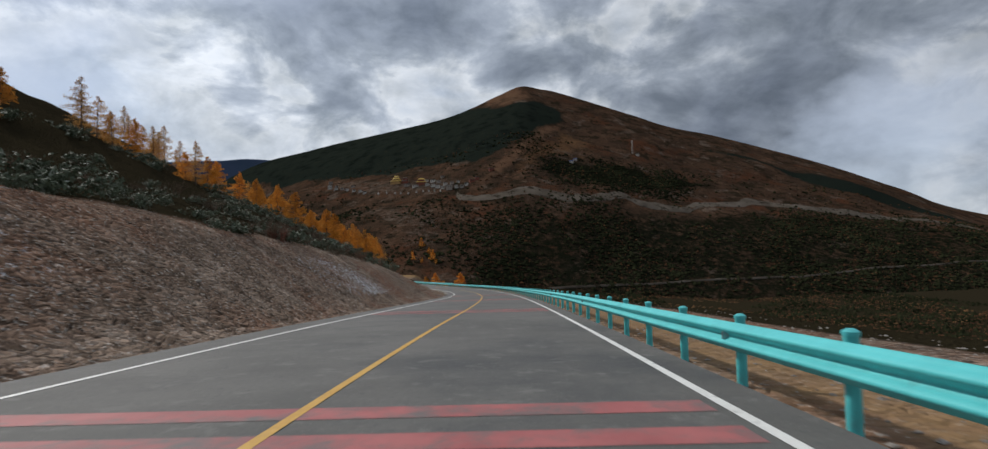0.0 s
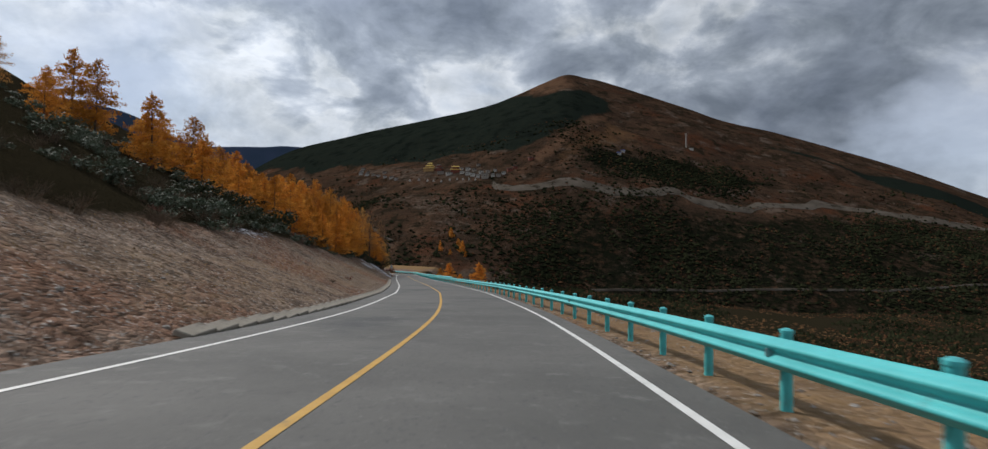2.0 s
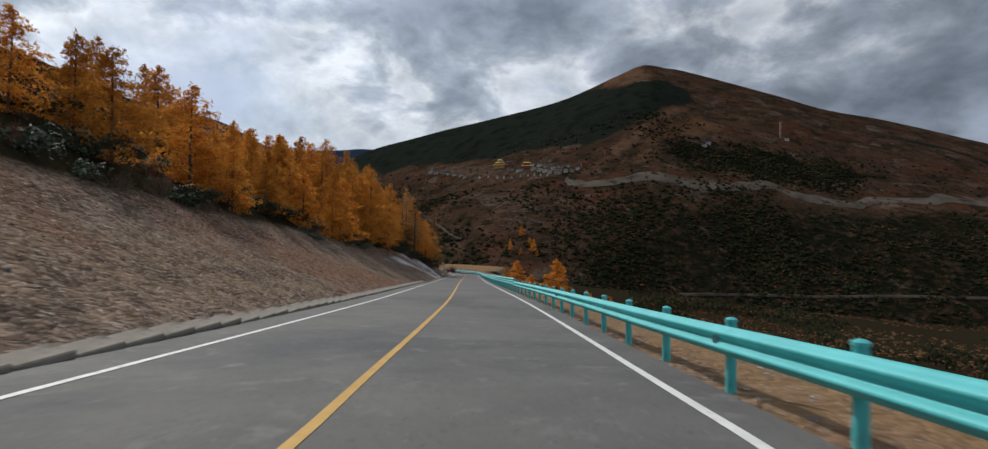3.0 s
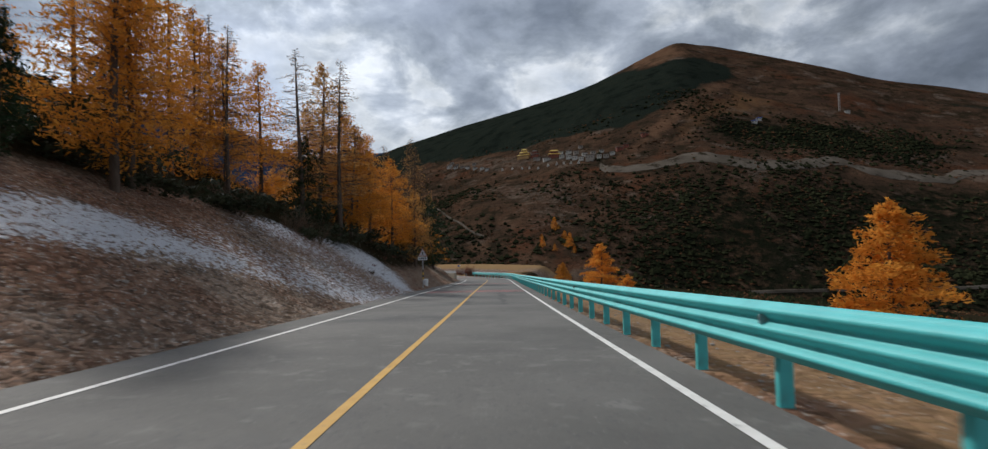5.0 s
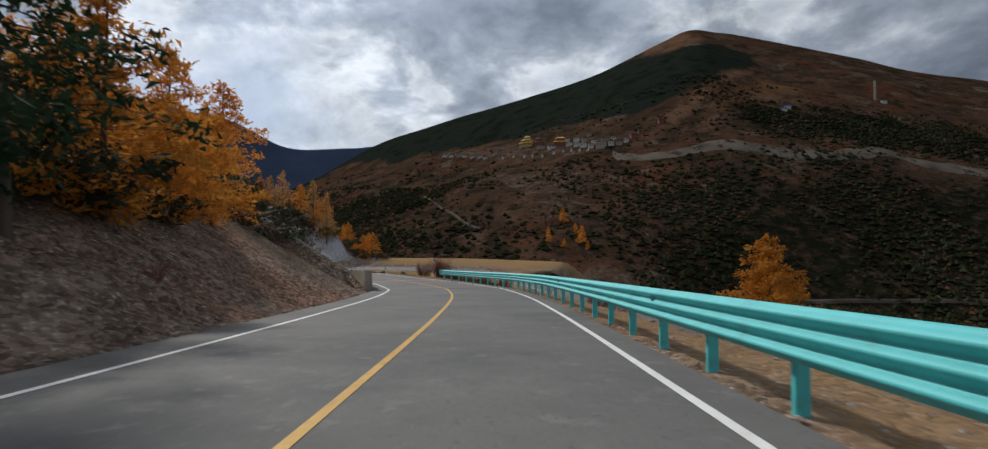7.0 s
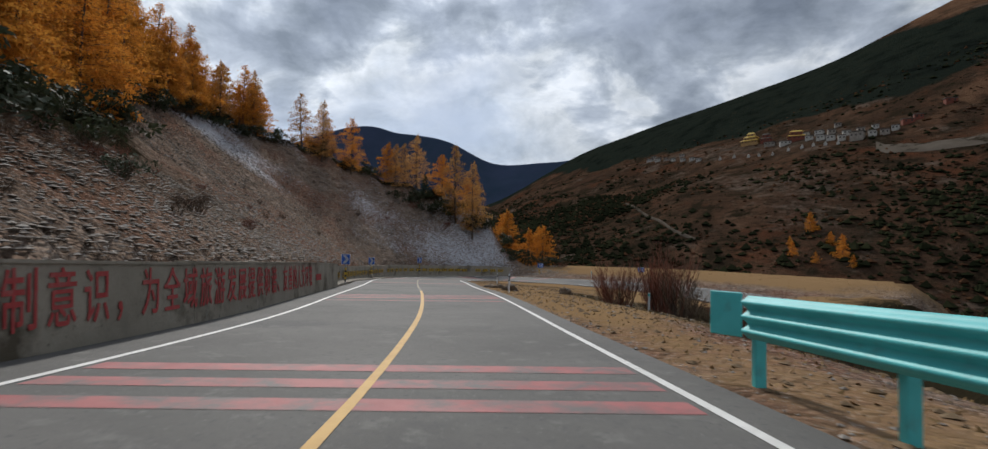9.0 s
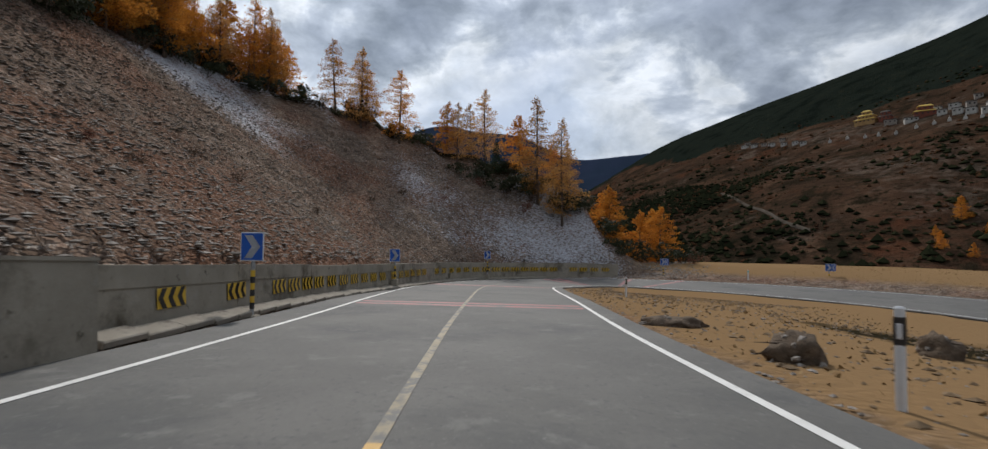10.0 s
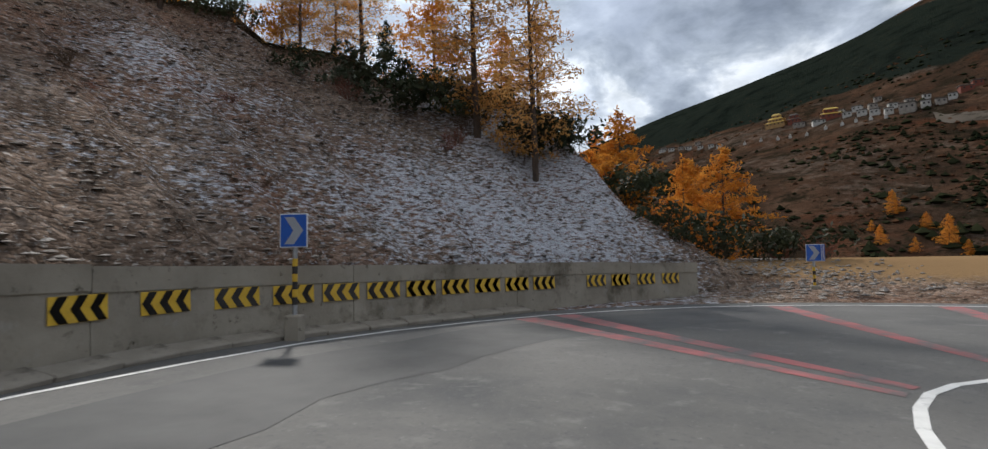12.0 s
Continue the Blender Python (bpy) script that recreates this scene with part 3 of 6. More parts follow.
def ribbon(name, mat, a, b, lift, label, category="road marking", cut=1, thick=0.0):
    """A strip between two lines along the road, lifted over its surface."""
    verts = []
    for p, q, z in zip(a, b, road_z_cut):
        if thick:
            verts.append((*p, z + lift - thick))
        for u in np.linspace(0, 1, cut + 1):
            verts.append((*(p + (q - p) * u), z + lift))
        if thick:
            verts.append((*q, z + lift - thick))
    return tagged(link_mesh(name, verts, grid_faces(len(a), cut + (3 if thick else 1)), mat), label, category, kind="structure")


road_z_cut = road_z
road = ribbon("road", ASPHALT, outer - across * 1.0, inner + across * 0.55, 0.0, "worn grey asphalt mountain road", "road", 8, 0.3)
def own_side(curve):
    way = np.gradient(curve, axis=0)
    way /= np.hypot(*way.T)[:, None]
    return np.stack([way[:, 1], -way[:, 0]], 1)


out_n, in_n = own_side(outer), own_side(inner)
ribbon("edge_line_outer", WHITE_PAINT, outer - out_n * 0.056, outer + out_n * 0.056, 0.006, "white painted line along the road's edge")
ribbon("edge_line_inner", WHITE_PAINT, inner - in_n * 0.056, inner + in_n * 0.056, 0.006, "white painted line along the road's edge")
yellow_at = outer + (inner - outer) * share[:, None]
keep = run <= S0 + 313
road_z_cut = road_z[keep]
ribbon("centre_line", YELLOW_PAINT, (yellow_at - across * 0.055)[keep], (yellow_at + across * 0.055)[keep], 0.006, "solid yellow painted centre line")
keep = (run >= S0 + 311) & (run <= S0 + 346)
road_z_cut = road_z[keep]
ribbon("centre_line_worn", WORN_PAINT, (yellow_at - across * 0.055)[keep], (yellow_at + across * 0.055)[keep], 0.006, "worn pale yellow centre line")


# ------------------------------------------------------------------ far mountains
# what grows where on the great slope: outlines by share along it and share of its height, softness, ragged edge, strength
SLOPE_COVER = {
    "woods": [(((-0.1, 0.60), (0.254, 0.74), (0.304, 0.62), (0.367, 0.54), (0.40, 0.535), (0.43, 0.52), (0.455, 0.535), (0.478, 0.59), (0.500, 0.73), (0.497, 0.83), (0.458, 0.86), (0.445, 0.96), (0.42, 1.1), (-0.1, 1.1)), 0.008, 0.03, 1.0),
              (((0.60, 0.79), (0.633, 0.74), (0.671, 0.61), (0.76, 0.50), (0.82, 0.54), (0.683, 0.77)), 0.012, 0.02, 0.9)],
    "scrub": [(((0.452, 0.24), (0.50, 0.25), (0.54, 0.29), (0.60, 0.35), (0.66, 0.38), (1.1, 0.42), (1.1, -0.1), (0.44, -0.1), (0.442, 0.06)), 0.015, 0.03, 0.62),
              (((0.484, 0.385), (0.522, 0.53), (0.571, 0.57), (0.60, 0.51), (0.564, 0.44), (0.53, 0.345), (0.50, 0.345)), 0.014, 0.03, 0.75),
              (((0.20, 0.20), (0.30, 0.30), (0.345, 0.30), (0.385, 0.16), (0.43, 0.05), (0.44, -0.1), (0.1, -0.1)), 0.02, 0.03, 0.5)],
    "summit": [(((0.480, 1.1), (0.446, 1.02), (0.447, 0.95), (0.458, 0.87), (0.483, 0.84), (0.492, 0.90)), 0.01, 0.016, 0.7),
               (((0.507, 0.715), (0.478, 0.47), (0.452, 0.355), (0.440, 0.34), (0.462, 0.49), (0.490, 0.69)), 0.008, 0.012, 0.8)],
    "pale": [(((0.323, 0.58), (0.36, 0.52), (0.439, 0.46), (0.446, 0.34), (0.38, 0.355), (0.335, 0.45)), 0.012, 0.02, 0.55),
             (((0.345, 0.32), (0.44, 0.30), (0.446, 0.25), (0.449, 0.10), (0.425, 0.085), (0.395, 0.14), (0.37, 0.22)), 0.02, 0.03, 0.52)],
    "tawny": [(((0.455, 0.35), (0.468, 0.46), (0.505, 0.71), (0.53, 0.62), (0.52, 0.50), (0.487, 0.37)), 0.02, 0.03, 0.75), (((0.62, 0.66), (0.66, 0.67), (0.67, 0.60), (0.64, 0.60)), 0.012, 0.02, 0.4)],
    "thin_scrub": [(((0.35, 0.34), (0.44, 0.32), (0.47, 0.27), (0.46, 0.0), (0.34, 0.0), (0.30, 0.2)), 0.03, 0.03, 0.5), (((0.43, 0.56), (0.455, 0.56), (0.50, 0.73), (0.51, 0.72), (0.49, 0.5), (0.45, 0.42)), 0.01, 0.015, 0.55)],
}


def region(u, v, at, outline, soft, ragged, strength):
    """How much a point of the slope lies inside an outline, with a soft and ragged edge."""
    uu = u + ragged * 0.6 * fbm(at[..., 0], at[..., 1], 120, 5, 2.2)
    vv = v + ragged * 2.4 * fbm(at[..., 0], at[..., 1], 120, 5, 6.1)
    k = 3.0                                            # the slope is about three times as long as high
    inside, near = np.zeros(uu.shape, bool), np.full(uu.shape, 9.0)
    for (ax, ay), (bx, by) in zip(outline, outline[1:] + outline[:1]):
        cross = ((ay > vv) != (by > vv)) & (uu < (bx - ax) * (vv - ay) / ((by - ay) or 1e-9) + ax)
        inside ^= cross
        ex, ey, px, py = (bx - ax) * k, by - ay, (uu - ax) * k, vv - ay
        q = np.clip((px * ex + py * ey) / (ex * ex + ey * ey), 0, 1)
        near = np.minimum(near, np.hypot(px - q * ex, py - q * ey))
    return strength * np.clip(0.5 + np.where(inside, near, -near) / (2 * k * soft), 0, 1)


def loft(name, foot, crest, mat, label, rows=150, cols=320, rough=14.0, bench=0.0, seed=0.0):
    f, c = smooth_curve(foot, 4), smooth_curve(crest, 4)
    u = np.linspace(0, 1, cols)
    f = np.stack([np.interp(u, np.linspace(0, 1, len(f)), f[:, k]) for k in range(3)], 1)
    c = np.stack([np.interp(u, np.linspace(0, 1, len(c)), c[:, k]) for k in range(3)], 1)
    v = np.r_[np.linspace(-0.05, 1, rows), np.linspace(1.03, 1.5, 14)][:, None, None]
    w = np.where(v > 1, 2 - v, v)
    p = f + (c - f) * v
    z = f[:, 2] + (c[:, 2] - f[:, 2]) * w[..., 0]
    lift = np.clip(w[..., 0] * 6, 0, 1) * (1 - 0.86 * np.clip((w[..., 0] - 0.7) / 0.3, 0, 1))
    gully = fbm(u[None] * 3000 + 0 * z, w[..., 0] * 500, 190, 5, 3.1 + seed)
    z = z + lift * rough * (fbm(p[..., 0], p[..., 1], 210, 6, seed) + 0.7 * gully)
    z = z - bench * np.exp(-((w[..., 0] - 0.58) / 0.12) ** 2) * np.clip((0.45 - u[None]) * 6, 0, 1)
    # woods, scrub and bare ground, by place on the slope
    uu, vv = u[None] + 0 * z, w[..., 0] + 0 * z
    tint = {key: np.clip(sum(region(uu, vv, p, *shape) for shape in SLOPE_COVER[key]), 0, 1) for key in SLOPE_COVER}
    ob = link_mesh(name, np.concatenate([p[..., :2], z[..., None]], -1).reshape(-1, 3), grid_faces(len(v), cols), mat, smooth=True)
    layer = ob.data.color_attributes.new("cover", "FLOAT_COLOR", "POINT")
    layer.data.foreach_set("color", np.stack([tint["woods"], tint["scrub"], tint["summit"], 1 + 0 * z], -1).astype(np.float32).ravel())
    layer = ob.data.color_attributes.new("cover_more", "FLOAT_COLOR", "POINT")
    layer.data.foreach_set("color", np.stack([tint["pale"], tint["tawny"], tint["thin_scrub"], 1 + 0 * z], -1).astype(np.float32).ravel())
    return tagged(ob, label, "mountain", kind="structure")


FOOT = [(-1000, 1000, -38), (-700, 880, -38), (-330, 630, -38), (-110, 535, -40), (60, 555, -54), (220, 570, -66), (380, 590, -70), (600, 610, -70), (900, 580, -70), (1300, 500, -70)]
CREST = [(-1300, 1300, -10), (-1000, 1400, 60), (-814, 1469, 137), (-676, 1546, 234), (-480, 1460, 258), (-290, 1390, 282), (-119, 1290, 293), (-42, 1240, 306), (20, 1243, 335), (70, 1246, 355),
         (115, 1248, 347), (160, 1250, 337), (304, 1200, 273), (386, 1195, 243), (510, 1195, 215), (715, 1195, 155), (880, 1200, 98), (1080, 1200, 32), (1700, 1200, -60)]
mountain = loft("mountain", FOOT, CREST, FAR_SLOPE, "dark brown mountain with heath, dark woods and bare scars", bench=30)
# far ridge, hazy only through its blue-painted material
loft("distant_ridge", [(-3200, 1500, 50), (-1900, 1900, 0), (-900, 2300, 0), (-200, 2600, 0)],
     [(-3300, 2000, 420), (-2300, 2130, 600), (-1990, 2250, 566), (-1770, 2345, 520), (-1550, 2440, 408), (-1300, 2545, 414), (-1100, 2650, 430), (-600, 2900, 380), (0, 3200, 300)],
     HAZED_RIDGE, "far wooded mountain ridge with blue haze painted in", 60, 120, 25.0, seed=4.0)


# ------------------------------------------------------------------ marks on the road
def red_band(s, width, label="faded red rumble stripe painted across the road", a=0.02, b=0.98, skew=0.0):
    at = [s, s + width]
    rows = []
    for k in at:
        line = []
        for u in np.linspace(a, b, 15):
            q = k + skew * (u - 0.5)
            o = np.array([np.interp(q, run, outer[:, c]) for c in (0, 1)])
            i = np.array([np.interp(q, run, inner[:, c]) for c in (0, 1)])
            line.append((*(o + (i - o) * u), float(np.interp(q, run, road_z)) + 0.004))
        rows += line
    return tagged(link_mesh("red_stripe", rows, grid_faces(2, 15), RED_PAINT), label, "road marking", kind="structure")


for first, count, width, gap in ((3.0, 3, 0.45, 0.5), (22.5, 3, 0.45, 0.5), (41.0, 3, 0.55, 0.65), (61.0, 4, 0.45, 0.45), (203.2, 4, 0.42, 0.45), (226.3, 3, 0.42, 0.45),
                                 (275.5, 1, 0.42, 0.4), (286.2, 1, 0.42, 0.4), (290.6, 3, 0.42, 0.45), (304.6, 1, 0.3, 0.4), (306.0, 3, 0.42, 0.42), (324.0, 2, 0.5, 0.42), (341.0, 2, 0.55, 0.5), (353.2, 2, 0.42, 0.42),
                                 (358.4, 1, 0.42, 0.5), (361.4, 1, 0.42, 0.5)):
    for k in range(count):
        red_band(S0 + first + k * (width + gap), width)

# ------------------------------------------------------------------ guard rails
def rail_profile(kind):
    """Outline of a beam: how far it bulges to the road, and its height, for two or three waves."""
    waves, tall = (2, 0.31) if kind == "two" else (3, 0.485)
    pts, n = [], 8 * waves
    for k in range(n + 1):
        u = k / n
        pts.append((0.042 * (1 - math.cos(2 * math.pi * waves * u)), tall * (1 - u)))
    return pts


def rail_off(s):
    """How far the guard rail stands beyond the right edge line."""
    return pick(s, [(0, 0.5), (S0 + 10, 0.55), (S0 + 22, 0.72), (S0 + 45, 0.75), (S0 + 60, 0.9), (S0 + 70, 1.05), (S0 + 82, 0.95), (S0 + 105, 0.62), (S0 + 230, 0.66), (S0 + 258, 0.85), (S0 + 275, 1.05), (S0 + 300, 1.1)])


def along_road(a, b, off, step):
    """Points beside the right edge line from station a to b, with the way along and to the right."""
    at = np.arange(a, b + 1e-6, step)
    p = np.stack([np.interp(at, run, inner[:, k]) for k in (0, 1)], 1)
    n = np.stack([np.interp(at, run, across[:, k]) for k in (0, 1)], 1)
    n /= np.hypot(*n.T)[:, None]
    return at, p + n * (off + rail_off(at))[:, None], n, np.interp(at, run, road_z) + pick(at, [(S0 + 240, 0.0), (S0 + 264, 0.07)])


def beam(name, a, b, kind, low, off):
    at, p, n, z = along_road(a, b, off, (b - a) / 6)
    prof = rail_profile(kind)
    verts = []
    for q, m, h in zip(p, n, z):
        for side in (0.0, 0.012):
            verts += [(q[0] - m[0] * (out - side), q[1] - m[1] * (out - side), h + low + up) for out, up in prof]
    k = len(prof)
    faces = []
    for r in range(len(at) - 1):
        base = r * 2 * k
        for j in range(k - 1):
            faces.append((base + j, base + j + 1, base + 2 * k + j + 1, base + 2 * k + j))
            faces.append((base + k + j, base + 3 * k + j, base + 3 * k + j + 1, base + k + j + 1))
        faces.append((base, base + 2 * k, base + 3 * k, base + k))
        faces.append((base + k - 1, base + 2 * k - 1, base + 4 * k - 1, base + 3 * k - 1))
    return link_mesh(name, verts, faces, TURQUOISE, smooth=True)


def mesh_from(bm, mat, name="mesh"):
    data = bpy.data.meshes.new(name)
    bm.normal_update()
    bm.to_mesh(data)
    bm.free()
    data.materials.append(mat)
    return data


def box(bm, size, at=(0, 0, 0), bevel=0.0):
    made = bmesh.ops.create_cube(bm, size=1.0)["verts"]
    bmesh.ops.scale(bm, vec=size, verts=made)
    bmesh.ops.translate(bm, vec=at, verts=made)
    if bevel:
        edges = list({e for v in made for e in v.link_edges})
        bmesh.ops.bevel(bm, geom=edges, offset=bevel, segments=1, affect="EDGES")


def rod(bm, radius, low, high, at=(0, 0), sides=12, top=None):
    made = bmesh.ops.create_cone(bm, cap_ends=True, segments=sides, radius1=radius, radius2=radius if top is None else top, depth=high - low)["verts"]
    bmesh.ops.translate(bm, vec=(at[0], at[1], (low + high) / 2), verts=made)


def post_mesh(tall, radius, square):
    bm = bmesh.new()
    if square:
        box(bm, (radius * 2, radius * 1.5, tall + 0.5), (0, 0, tall / 2 - 0.25), 0.012)
    else:
        rod(bm, radius, -0.5, tall)
    return mesh_from(bm, TURQUOISE, "post")


def bolt_mesh():
    bm = bmesh.new()
    rod(bm, 0.035, 0, 0.012, sides=10)
    rod(bm, 0.018, 0.012, 0.03, sides=6)
    bmesh.ops.rotate(bm, verts=bm.verts, matrix=Matrix.Rotation(-math.pi / 2, 3, "Y"))
    return mesh_from(bm, STEEL, "bolt")


def cap_mesh(radius):
    bm = bmesh.new()
    rod(bm, radius + 0.007, 0, 0.03, sides=12)
    rod(bm, radius + 0.007, 0.03, 0.05, sides=12, top=radius * 0.5)
    return mesh_from(bm, TURQUOISE, "cap")


def spacer_mesh():
    bm = bmesh.new()
    box(bm, (0.05, 0.07, 0.12), (0, 0, 0), 0.006)
    return mesh_from(bm, TURQUOISE, "spacer")


STEEL = material("galvanised_steel", [(0.3, (0.32, 0.33, 0.34)), (0.7, (0.46, 0.47, 0.48))], 6, 0.45, 0.1, 30, metal=0.7)
S_SWITCH, S_RAIL_END = S0 + 132, station(-56.3, 286.3)
LOW_POST, TALL_POST, BOLT, CAP, SPACER = post_mesh(0.76, 0.057, False), post_mesh(0.86, 0.065, True), bolt_mesh(), cap_mesh(0.057), spacer_mesh()


def reflector_mesh():
    bm = bmesh.new()
    box(bm, (0.075, 0.02, 0.085), (-0.01, 0, 0), 0.006)
    box(bm, (0.012, 0.09, 0.06), (0.025, 0.03, 0), 0.003)
    return mesh_from(bm, STEEL, "reflector")


REFLECTOR = reflector_mesh()


def guard_rail(a, b, kind):
    at, p, n, z = along_road(a, b, 0.0, 2.0)
    head = tagged(new("guard_rail"), "turquoise painted steel %s-wave guard rail on posts beside the road" % kind, "guard rail")
    head.location = (*p[0], z[0])
    inv = Matrix.Translation(-Vector(head.location))
    low = 0.355 if kind == "two" else 0.40
    tall = 0.31 if kind == "two" else 0.485
    for s in np.arange(a, b - 0.5, 4.0):
        ob = beam("beam", s, min(s + 4.0, b), kind, low, -0.02)
        ob.parent, ob.matrix_parent_inverse = head, inv
        _, q, m, h = along_road(s, s, 0.0, 1.0)
        for up in ((0.5,) if kind == "two" else (0.333, 0.667)):
            bolt = new("bolt", BOLT)
            bolt.parent, bolt.matrix_parent_inverse = head, inv
            bolt.matrix_basis = Matrix.Translation((q[0][0] + m[0][0] * 0.01, q[0][1] + m[0][1] * 0.01, h[0] + low + tall * up)) @ Matrix.Rotation(math.atan2(m[0][1], m[0][0]), 4, "Z")
    for q, m, h in zip(p, n, z):
        turn = Matrix.Rotation(math.atan2(m[1], m[0]), 4, "Z")
        ob = new("post", LOW_POST if kind == "two" else TALL_POST)
        ob.parent, ob.matrix_parent_inverse = head, inv
        ob.matrix_basis = Matrix.Translation((q[0] + m[0] * 0.115, q[1] + m[1] * 0.115, h - 0.06)) @ turn
        block = new("spacer", SPACER)
        block.parent, block.matrix_parent_inverse = head, inv
        block.matrix_basis = Matrix.Translation((q[0] + m[0] * 0.03, q[1] + m[1] * 0.03, h + low + tall / 2)) @ turn
        if kind == "two":
            cap = new("cap", CAP)
            cap.parent, cap.matrix_parent_inverse = ob, Matrix.Identity(4)
            cap.location = (0, 0, 0.76)
    for s in np.arange(a + 6, b - 2, 12.0):
        _, q, m, h = along_road(s, s, 0.0, 1.0)
        ob = new("reflector", REFLECTOR)
        ob.parent, ob.matrix_parent_inverse = head, inv
        ob.matrix_basis = Matrix.Translation((q[0][0] - m[0][0] * 0.05, q[0][1] - m[0][1] * 0.05, h[0] + low + tall * (0.5 if kind == "two" else 0.667))) @ Matrix.Rotation(math.atan2(m[0][1], m[0][0]), 4, "Z")
    if kind == "three":
        end = bmesh.new()
        _, q, m, h = along_road(b, b, 0.0, 1.0)
        box(end, (0.03, 0.42, 0.53), (0, 0, 0), 0.012)
        ob = part("end_plate", end, TURQUOISE, head, "folded turquoise end plate with a pale reflector")
        ob.matrix_parent_inverse = inv
        ob.matrix_basis = Matrix.Translation((q[0][0] - m[0][0] * 0.06, q[0][1] - m[0][1] * 0.06, h[0] + low + 0.25)) @ Matrix.Rotation(math.atan2(m[0][1], m[0][0]) + 0.55, 4, "Z")
    return head


guard_rail(S0 - 11.7, S_SWITCH, "two")
guard_rail(S_SWITCH + 0.1, S_RAIL_END, "three")

# ------------------------------------------------------------------ walls beside the road
RED_TEXT = material("red_wall_paint", [(0.3, (0.33, 0.035, 0.035)), (0.65, (0.40, 0.07, 0.065))], 3, 0.8, 0.1, 20, second=((0.26, 0.19, 0.165), 4, 0.50, 0.70))
BOARD_YELLOW = material("yellow_board_paint", [(0.3, (0.55, 0.33, 0.03)), (0.65, (0.66, 0.42, 0.05))], 4, 0.55, 0.1, 20, second=((0.30, 0.22, 0.08), 5, 0.6, 0.76))
GUTTER = material("dusty_gutter_concrete", [(0.3, (0.20, 0.175, 0.14)), (0.65, (0.315, 0.28, 0.23))], 1.2, 0.95, 0.3, 14, second=((0.09, 0.075, 0.06), 1.5, 0.52, 0.68))
BLACK_PAINT = material("black_paint", [(0.3, (0.025, 0.022, 0.02)), (0.65, (0.05, 0.045, 0.042))], 4, 0.6, 0.1, 20)
BLUE_SIGN = material("blue_sign_sheeting", [(0.3, (0.015, 0.09, 0.42)), (0.65, (0.02, 0.12, 0.50))], 3, 0.4, 0, spec=0.5)
WHITE_SIGN = material("white_sign_sheeting", [(0.3, (0.60, 0.63, 0.66)), (0.65, (0.72, 0.74, 0.76))], 3, 0.4, 0, spec=0.5)


def beside_left(s, off):
    """A place off metres beyond the left edge line, the way along the road, and the road's height."""
    o = np.array([np.interp(s, run, outer[:, k]) for k in (0, 1)])
    a = np.array([np.interp(s, run, across[:, k]) for k in (0, 1)])
    a /= np.hypot(*a)
    return o - a * off, np.array((-a[1], a[0])), float(np.interp(s, run, road_z))


TEXT_OFF = 1.0
S_TEXT_END = S0 + 315.6
text_line = np.array([(*beside_left(s, TEXT_OFF)[0], beside_left(s, 0)[2]) for s in np.arange(S_WALL_A - 1, S_TEXT_END, 1.0)])
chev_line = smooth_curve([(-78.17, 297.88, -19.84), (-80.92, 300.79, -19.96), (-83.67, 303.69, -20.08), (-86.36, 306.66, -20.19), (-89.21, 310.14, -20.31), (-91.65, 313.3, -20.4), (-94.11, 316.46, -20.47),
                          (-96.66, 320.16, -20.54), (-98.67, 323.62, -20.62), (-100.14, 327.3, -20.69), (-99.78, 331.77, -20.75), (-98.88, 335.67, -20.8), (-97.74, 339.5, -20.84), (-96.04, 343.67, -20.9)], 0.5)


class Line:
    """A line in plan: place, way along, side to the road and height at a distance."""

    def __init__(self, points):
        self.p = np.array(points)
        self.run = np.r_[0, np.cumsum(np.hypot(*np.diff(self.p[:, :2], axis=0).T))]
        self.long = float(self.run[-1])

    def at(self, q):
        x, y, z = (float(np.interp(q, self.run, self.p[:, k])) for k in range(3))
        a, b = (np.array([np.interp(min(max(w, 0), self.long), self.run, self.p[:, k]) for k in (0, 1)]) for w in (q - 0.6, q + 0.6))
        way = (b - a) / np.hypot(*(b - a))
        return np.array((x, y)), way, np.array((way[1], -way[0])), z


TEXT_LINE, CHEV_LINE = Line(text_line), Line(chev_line)


